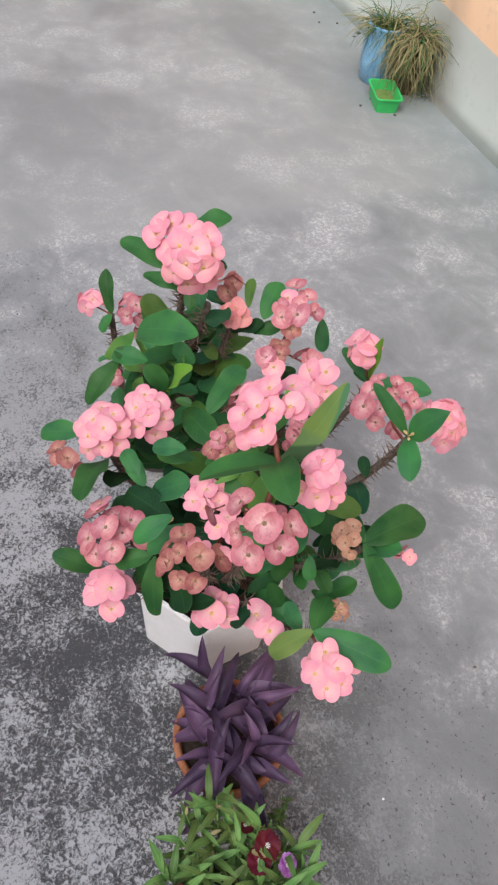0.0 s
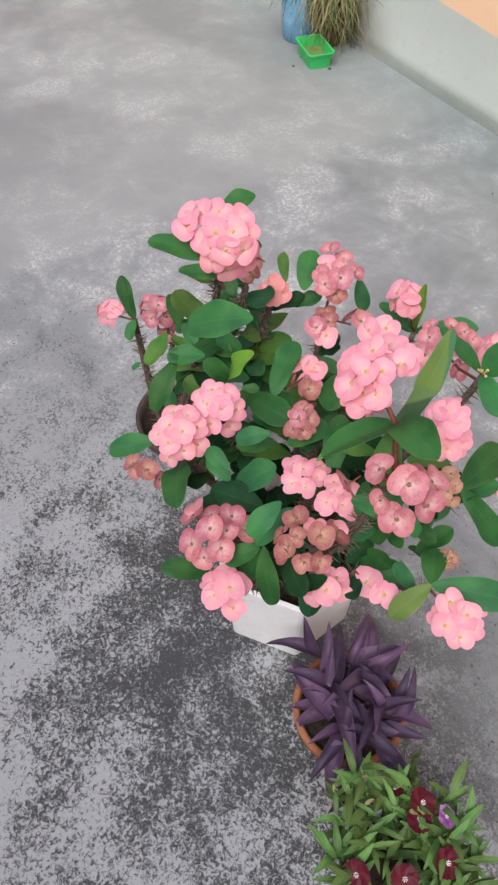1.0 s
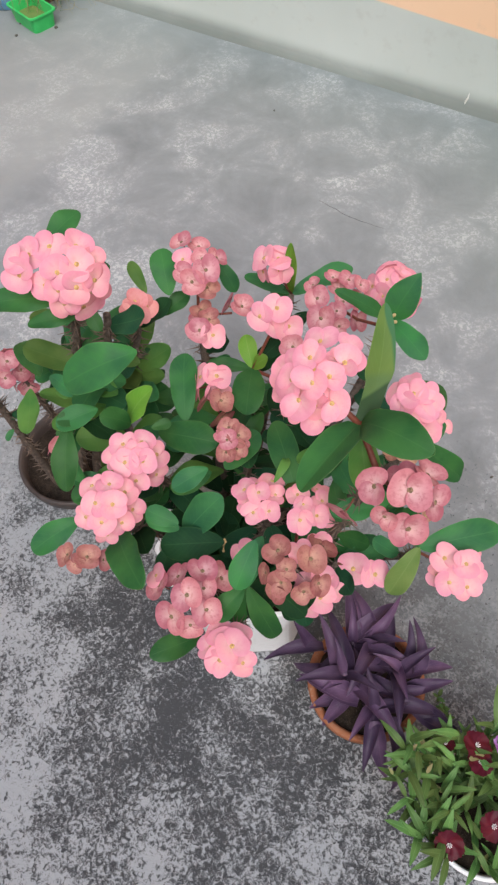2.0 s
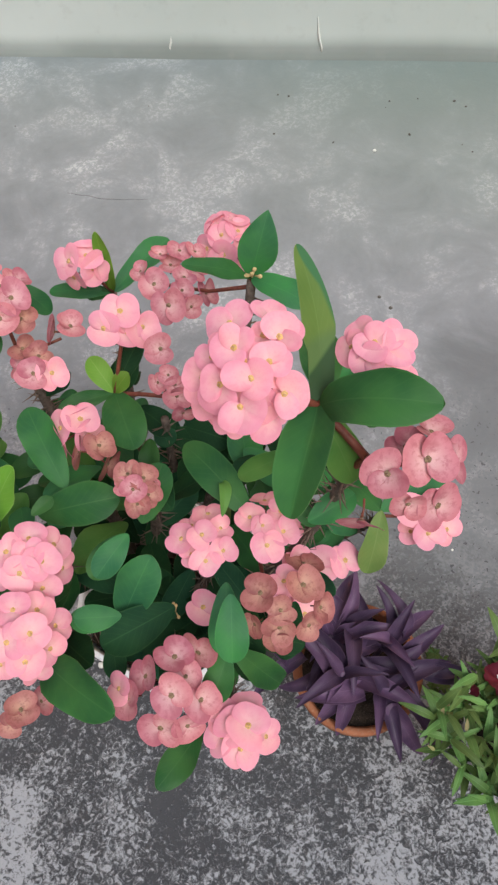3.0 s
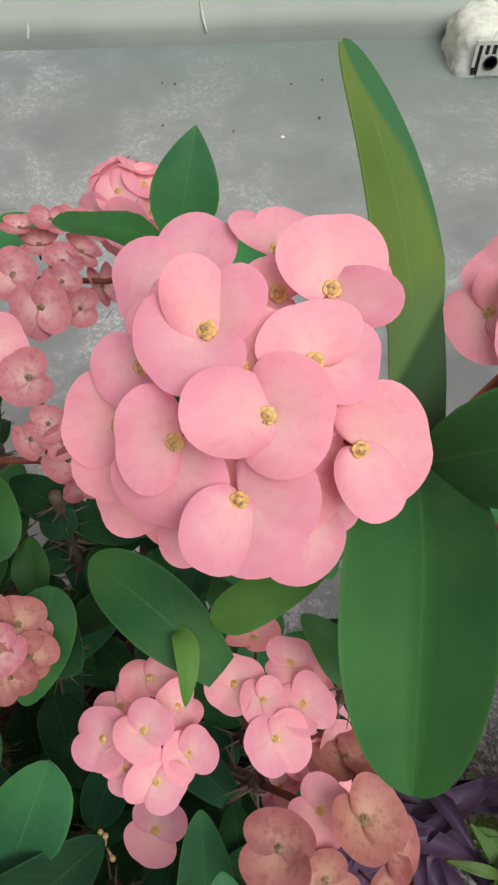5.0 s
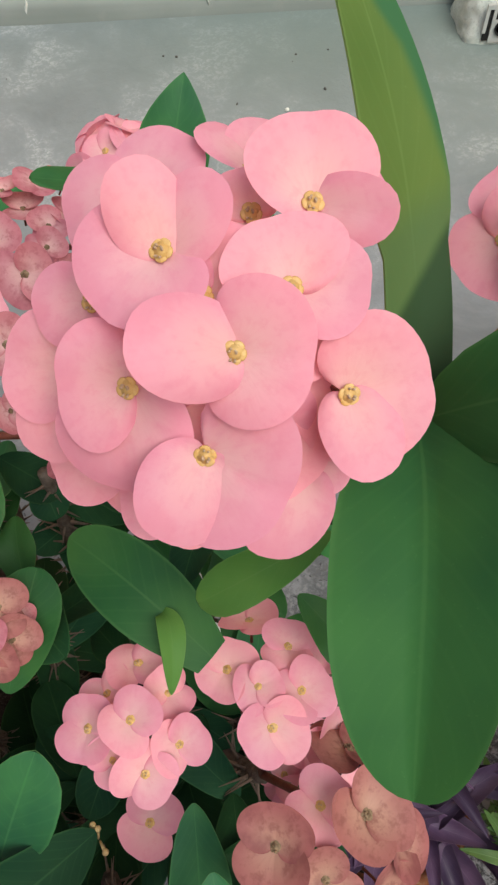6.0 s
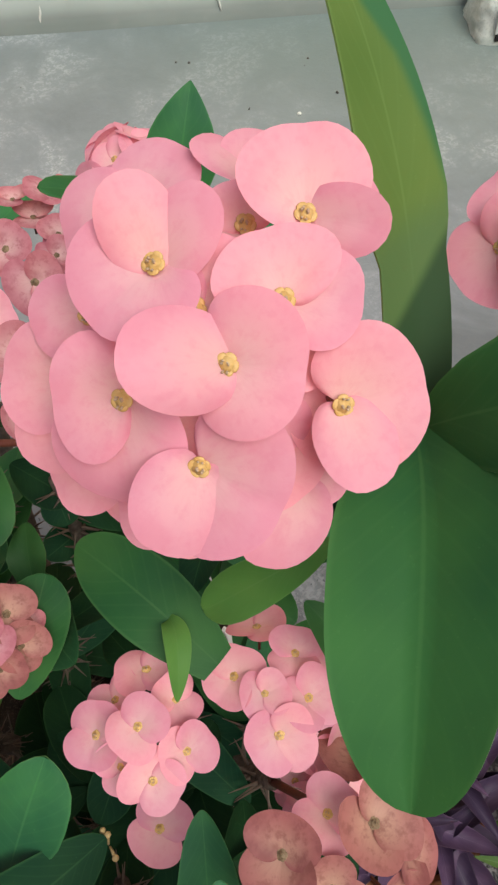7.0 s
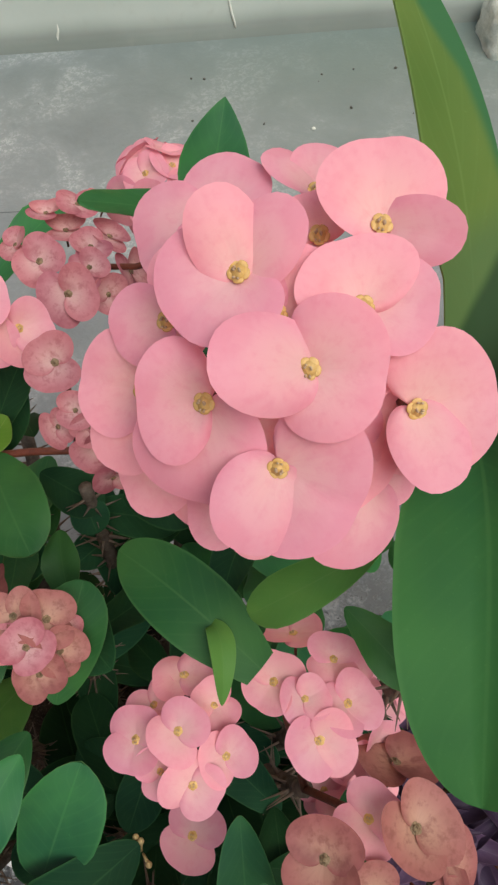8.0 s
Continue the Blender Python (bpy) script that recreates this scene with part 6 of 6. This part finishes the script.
def dianthus_middle():
    bm = bmesh.new()
    tube(bm, [(0, 0, -0.9), (0, 0, -0.5), (0, 0, -0.02)], [0.03, 0.07, 0.09], 8, 1)
    for k in range(7):
        a = k * 0.9
        tube(bm, [(0.02 * math.cos(a), 0.02 * math.sin(a), 0), (0.09 * math.cos(a), 0.09 * math.sin(a), 0.13)], [0.012, 0.018], 5, 0)
    return finish(bm, "flower_middle", [STAMEN, BLADE])


dianthus_pot()
PLANT = thing("dianthus")
tagged(PLANT, "bushy dianthus with narrow leaves and dark wine-red flowers", "potted plant")
WINE_PETALS, VIOLET_PETALS, PINK_MIDDLE = [fringed_petal(WINE, s) for s in range(3)], [fringed_petal(VIOLET, s + 9) for s in range(2)], dianthus_middle()


def dianthus_flower(at, facing, size, petals):
    ob = child("flower", PINK_MIDDLE, PLANT, basis(at, Vector(facing).orthogonal(), facing) @ Matrix.Diagonal((size, size, size, 1)))
    for k in range(5):
        child("petal", petals[k % len(petals)], ob, pose(0, 0, 0.006 * (k % 2), 0, -6, 72 * k))


rnd = random.Random(21)
for i in range(62):
    a, r = rnd.uniform(0, math.tau), 0.078 * math.sqrt(rnd.random())
    p = Vector((0.448 + r * math.cos(a), -0.100 + r * math.sin(a), 0.115))
    out = Vector((math.cos(a), math.sin(a), 0)) * (0.3 + r * 7)
    top = p + (out * 0.050 + Vector((0, 0, rnd.uniform(0.04, 0.115))))
    bm = bmesh.new()
    tube(bm, [p, p.lerp(top, 0.5) + Vector((0, 0, 0.006)), top], [0.0016, 0.0014, 0.001], 6)
    child("stem", finish(bm, "stem", BLADE), PLANT)
    for k in range(6):
        q = p.lerp(top, 0.35 + 0.13 * k)
        b = rnd.uniform(0, math.tau)
        d = (Vector((math.cos(b), math.sin(b), rnd.uniform(0.1, 0.9))) + out * 0.4).normalized()
        dry = rnd.random() < 0.13
        ln = rnd.uniform(0.014, 0.026) if dry else rnd.uniform(0.035, 0.064)
        leaf(q, q + d * ln, ln * (0.4 if dry else rnd.uniform(0.19, 0.27)), (0, 0, 1), 0.12, 0.12, DRYLEAF if dry else BLADE, "strap")
dianthus_flower((0.423, -0.034, 0.215), (0.1, 0.3, 0.9), 0.044, WINE_PETALS)
dianthus_flower((0.437, -0.052, 0.210), (0.2, 0.1, 0.9), 0.040, WINE_PETALS)
dianthus_flower((0.457, -0.013, 0.208), (0.3, 0.4, 0.8), 0.034, VIOLET_PETALS)
dianthus_flower((0.446, -0.180, 0.215), (0.1, -0.5, 0.9), 0.042, WINE_PETALS)
dianthus_flower((0.488, -0.124, 0.222), (0.3, -0.2, 0.9), 0.042, WINE_PETALS)
dianthus_flower((0.506, -0.055, 0.215), (0.4, 0.1, 0.9), 0.044, WINE_PETALS)
dianthus_flower((0.383, -0.055, 0.200), (-0.3, 0.4, 0.8), 0.030, WINE_PETALS)

# ---- far corner: blue pot, brown pot, tray, drain ----
def far_pots():
    pot = thing("plant_pot", (-2.30, 1.615, 0))
    prof = [(0.078, 0.0), (0.084, 0.006), (0.094, 0.10), (0.092, 0.17), (0.086, 0.22), (0.090, 0.235), (0.088, 0.242), (0.080, 0.240), (0.080, 0.20), (0.075, 0.02)]
    child("pot_body", pot_shell(prof, BLUE, 0, 0), pot)
    child("soil", soil_disc(0.079, 0.220), pot)
    tagged(pot, "blue textured round pot near the wall", "plant pot")
    pot = thing("plant_pot", (-2.185, 1.69, 0))
    prof = [(0.05, 0.0), (0.054, 0.004), (0.066, 0.20), (0.072, 0.202), (0.073, 0.225), (0.070, 0.228), (0.064, 0.226), (0.062, 0.20), (0.05, 0.02)]
    child("pot_body", pot_shell(prof, BROWN_POT, 0, 0), pot)
    child("soil", soil_disc(0.062, 0.205), pot)
    tagged(pot, "brown clay pot half hidden under dry hanging grass", "plant pot")


def grass_tuft(name, label, center, z, reach, count, mats, length, seed, droop, toward=(0, 0), wild=0.6):
    rnd = random.Random(seed)
    ob = thing(name)
    tagged(ob, label, "grass plant")
    for j in range(6):
        bm = bmesh.new()
        uvl = bm.loops.layers.uv.new("UVMap")
        for i in range(count // 6):
            a, r = rnd.uniform(0, math.tau), rnd.uniform(0, reach)
            p = Vector((center[0] + r * math.cos(a), center[1] + r * math.sin(a), z))
            out = (Vector((math.cos(a + rnd.uniform(-2, 2) * wild), math.sin(a + rnd.uniform(-2, 2) * wild), 0)) + Vector((*toward, 0)) * rnd.random()).normalized()
            ln, fall = length * rnd.uniform(0.35, 1.3), droop * rnd.uniform(0.35, 1.6)
            vel, pts = (out * rnd.uniform(0.1, 1.1) + Vector((rnd.uniform(-0.3, 0.3), rnd.uniform(-0.3, 0.3), 0.8))).normalized(), [p]
            for s in range(7):
                vel = (vel + Vector((rnd.uniform(-0.5, 0.5) * wild, rnd.uniform(-0.5, 0.5) * wild, -fall * rnd.uniform(0.5, 1.5))) + out * 0.08).normalized()
                q = pts[-1] + vel * ln / 7
                q.z = max(q.z, 0.01)
                pts.append(q)
            w = rnd.uniform(0.0018, 0.0046)
            prev = None
            for s, q in enumerate(pts):
                d = (pts[min(s + 1, 7)] - pts[max(s - 1, 0)]).normalized()
                n = d.cross(Vector((0.3, 0.2, 1))).normalized() * w * (1 - s / 7.5)
                cur = (bm.verts.new(q - n), bm.verts.new(q + Vector((0, 0, w * 0.4))), bm.verts.new(q + n))
                if prev:
                    for e in (0, 1):
                        f = bm.faces.new((prev[e], prev[e + 1], cur[e + 1], cur[e]))
                        for loop, u in zip(f.loops, ((0.2 + e * 0.3, s / 8), (0.5 + e * 0.3, s / 8), (0.5 + e * 0.3, s / 8), (0.2 + e * 0.3, s / 8))):
                            loop[uvl].uv = u
                prev = cur
        child("grass", finish(bm, "grass", mats[j % len(mats)]), ob)["kind"] = "stuff"


def green_tray():
    ob = thing("tray", (-2.088, 1.535, 0))
    ob.rotation_euler = (0, 0, radians(-15))
    bm = bmesh.new()

    def rect(hx, hy, z, r=0.018):
        pts = []
        for cx, cy, a0 in ((1, 1, 0), (-1, 1, 90), (-1, -1, 180), (1, -1, 270)):
            for k in range(4):
                a = radians(a0 + 30 * k)
                pts.append(bm.verts.new((cx * (hx - r) + r * math.cos(a), cy * (hy - r) + r * math.sin(a), z)))
        return pts
    rings = [rect(0.082, 0.047, 0.0), rect(0.089, 0.053, 0.055), rect(0.096, 0.060, 0.056), rect(0.096, 0.060, 0.062), rect(0.088, 0.052, 0.062), rect(0.080, 0.045, 0.004)]
    for a, b in zip(rings, rings[1:]):
        for k in range(16):
            bm.faces.new((a[k], a[(k + 1) % 16], b[(k + 1) % 16], b[k]))
    bm.faces.new(rings[0][::-1])
    bm.faces.new(rings[-1])
    bmesh.ops.recalc_face_normals(bm, faces=bm.faces)
    child("tray_body", finish(bm, "tray_body", TRAY_GREEN, False), ob)
    bm = bmesh.new()
    pts = rect(0.083, 0.047, 0.022)
    bm.faces.new(pts)
    child("dirt", finish(bm, "dirt", plain("tray_dirt", (0.10, 0.20, 0.05), (0.2, 0.24, 0.08), 30, 0.9, 0.1, 0.5)), ob, label="thin layer of soil")
    tagged(ob, "shallow bright green plastic tray on the floor", "tray")


def drain():
    ob = thing("floor_drain", (0.757, 1.682, 0))
    tagged(ob, "whitewashed mortar drain outlet with a grey grille at the wall", "drain")
    # a hand-heaped block, flat at the front and sloping to the sides
    bm = bmesh.new()
    rows = []
    for i in range(15):
        h = i / 14
        girth = 1.0 - 0.22 * h - 0.5 * max(0.0, h - 0.72) ** 1.6 * 4.5
        row = []
        for k in range(48):
            a = k / 48 * math.tau
            ca, sa = math.cos(a), math.sin(a)
            p = Vector((math.copysign(abs(ca) ** 0.5, ca) * 0.088 * girth, math.copysign(abs(sa) ** 0.45, sa) * 0.098 * (1.0 - 0.30 * h * h), h * 0.104 - 0.003))
            lump = noise.noise(p * 30) * 0.010 + noise.noise(p * 85) * 0.0045
            if abs(p.x) < 0.055 and sa < -0.5 and h < 0.8:
                lump *= 0.15
            row.append(bm.verts.new(p + Vector((ca, sa, 0.5)) * lump * (1.0 if i else 0.6)))
        rows.append(row)
    for lo, hi in zip(rows, rows[1:]):
        for k in range(48):
            bm.faces.new((lo[k], lo[(k + 1) % 48], hi[(k + 1) % 48], hi[k]))
    bm.faces.new(rows[-1])
    child("mortar_block", finish(bm, "mortar_block", MARBLE), ob)
    # solid dark box, and below a dark disc, painted as shaded openings
    bm = bmesh.new()
    bmesh.ops.create_cube(bm, size=1.0, matrix=Matrix.Diagonal((0.086, 0.012, 0.078, 1)))
    child("dark_recess_box", finish(bm, "dark_recess_box", SHADOWY, False), ob, pose(0.0, -0.094, 0.050))
    bm = bmesh.new()
    for x in (-0.043, -0.026, -0.009, 0.009, 0.026, 0.043):
        bmesh.ops.create_cube(bm, size=1.0, matrix=Matrix.Translation((x, 0, 0.012)) @ Matrix.Diagonal((0.0075, 0.007, 0.060, 1)))
    for z, h in ((0.042, 0.010), (-0.014, 0.052)):
        bmesh.ops.create_cube(bm, size=1.0, matrix=Matrix.Translation((0.002 if z < 0 else 0, -0.0005, z)) @ Matrix.Diagonal((0.062 if z < 0 else 0.094, 0.008, h, 1)))
    child("grille", finish(bm, "grille", GRILLE, False), ob, pose(0.0, -0.099, 0.048), "grey slotted plastic grille")
    bm = bmesh.new()
    lathe(bm, [(0.0, 0.0), (0.0135, 0.0), (0.0145, 0.0035), (0.0170, 0.0035), (0.0175, 0.0)], 24)
    child("pipe_hole_disc", finish(bm, "pipe_hole_disc", SHADOWY), ob, pose(-0.003, -0.1045, 0.042, 90, 0, 0), "near-black disc standing for the shaded pipe hole")


far_pots()
grass_tuft("grass_plant", "green grass growing from a blue pot", (-2.30, 1.615), 0.22, 0.075, 300, [GRASS, GRASS, STRAW], 0.15, 3, 0.26, (0.3, -0.6))
grass_tuft("grass_plant", "dry tangled grass spilling from a brown pot by the wall", (-2.185, 1.70), 0.22, 0.065, 780, [STRAW, GRASS, STRAW, STRAW, GRASS, STRAW], 0.29, 5, 0.75, (0.7, -0.7), 1.7)
green_tray()
drain()


# ---- limewash drips on the wall, cracks and litter on the floor ----
def drip(x, z0, z1, w, lean, seed):
    rnd = random.Random(seed)
    bm = bmesh.new()
    pts, rad = [], []
    for i in range(9):
        t = i / 8
        px = x + lean * (1 - t) ** 2 + rnd.uniform(-0.001, 0.001)
        z = z0 + (z1 - z0) * t
        off = 0.0 if z > 0.028 else (0.028 - z) ** 2 * 16
        pts.append((px, 1.784 - off, z))
        rad.append(w * (0.35 + 0.65 * math.sin(math.pi * min(1, 0.15 + t))))
    tube(bm, pts, rad, 6)
    ob = new("limewash_drip", finish(bm, "limewash_drip", LIMEWASH))
    tagged(ob, "thin dried whitewash drip on the wall base", "paint drip")


drip(0.052, 0.02, 0.120, 0.0034, 0.014, 1)
drip(-0.386, 0.015, 0.07, 0.0038, -0.012, 2)


def litter():
    rnd = random.Random(11)
    bm = bmesh.new()
    for i in range(16):
        if rnd.random() < 0.55:
            x, y = rnd.uniform(-1.0, 1.0), 1.58 - abs(rnd.gauss(0, 0.18))
        else:
            x, y = rnd.uniform(0.1, 0.8), rnd.uniform(-0.2, 0.6)
        s = rnd.uniform(0.0015, 0.0045)
        m = Matrix.Translation((x, y, s * 0.4)) @ Euler((rnd.uniform(0, 6), rnd.uniform(0, 6), rnd.uniform(0, 6))).to_matrix().to_4x4() @ Matrix.Diagonal((s * rnd.uniform(1, 2.2), s, s * 0.6, 1))
        bmesh.ops.create_icosphere(bm, subdivisions=1, radius=1.0, matrix=m)
    ob = new("floor_litter", finish(bm, "floor_litter", DEBRIS))
    tagged(ob, "scattered dark crumbs of soil and dead leaves", "litter", kind="stuff")


litter()


def crack(points, width):
    bm = bmesh.new()
    pts = [Vector((x, y, 0.0)) for x, y in points]
    line = []
    for a, b in zip(pts, pts[1:]):
        for i in range(8):
            p = a.lerp(b, i / 8)
            line.append(p + Vector((noise.noise(p * 30) * 0.004, noise.noise(p * 30 + Vector((9, 0, 0))) * 0.004, 0.0003)))
    line.append(pts[-1])
    tube(bm, line, [width * (0.3 + 0.7 * math.sin(math.pi * (i + 0.5) / len(line))) for i in range(len(line))], 4)
    tagged(new("floor_crack", finish(bm, "floor_crack", CRACK)), "thin dark crack in the concrete floor", "crack", kind="structure")


def crumb(x, y, size, mat, label):
    bm = bmesh.new()
    bmesh.ops.create_icosphere(bm, subdivisions=2, radius=size)
    for v in bm.verts:
        v.co *= 1 + 0.35 * noise.noise(v.co / size * 1.3 + Vector((x * 9, y * 9, 0)))
        v.co.z *= 0.6
    ob = new("crumb", finish(bm, "crumb", mat))
    ob.location = (x, y, size * 0.5)
    tagged(ob, label, "crumb", "crumbs on the floor")


crack([(-0.580, 1.175), (-0.464, 1.154), (-0.355, 1.161)], 0.0008)
crack([(-0.150, 0.833), (-0.133, 0.864)], 0.0008)
crumb(0.255, 0.861, 0.0042, DEBRIS, "dark crumb of dirt on the concrete floor")
crumb(0.282, 0.829, 0.0045, DEBRIS, "dark crumb of dirt on the concrete floor")
crumb(0.405, 0.244, 0.0025, LIMEWASH, "tiny white crumb on the concrete floor")
crumb(0.232, 1.371, 0.005, LIMEWASH, "small white paint flake on the floor")
crumb(-0.225, -0.033, 0.006, LIMEWASH, "small white paint flake on the floor")
for at, size in (((-0.050, 1.602), 0.0028), ((-0.018, 1.596), 0.0035), ((0.348, 1.595), 0.0025), ((0.449, 1.587), 0.004), ((0.480, 1.564), 0.003), ((0.490, 1.377), 0.0025)):
    crumb(*at, size, DEBRIS, "dark crumb of dirt on the concrete floor")
crumb(-0.046, 1.431, 0.003, DEBRIS, "dark crumb of dirt on the concrete floor")
crumb(0.269, 1.582, 0.003, DEBRIS, "dark crumb of dirt on the concrete floor")
crumb(-3.013, 1.614, 0.007, DEBRIS, "dark clod of soil on the concrete floor")
crumb(-2.752, 1.744, 0.010, DEBRIS, "dark clod of soil on the concrete floor")
crumb(-2.877, 1.683, 0.006, DEBRIS, "dark clod of soil on the concrete floor")
crumb(-2.086, 1.425, 0.006, DEBRIS, "dark clod of soil on the concrete floor")
crumb(-1.982, 1.541, 0.007, DEBRIS, "dark clod of soil on the concrete floor")
crumb(-2.133, 1.498, 0.005, DEBRIS, "dark clod of soil on the concrete floor")
crumb(-2.902, 1.593, 0.005, DEBRIS, "dark clod of soil on the concrete floor")
crumb(-2.720, 1.703, 0.006, DEBRIS, "dark clod of soil on the concrete floor")
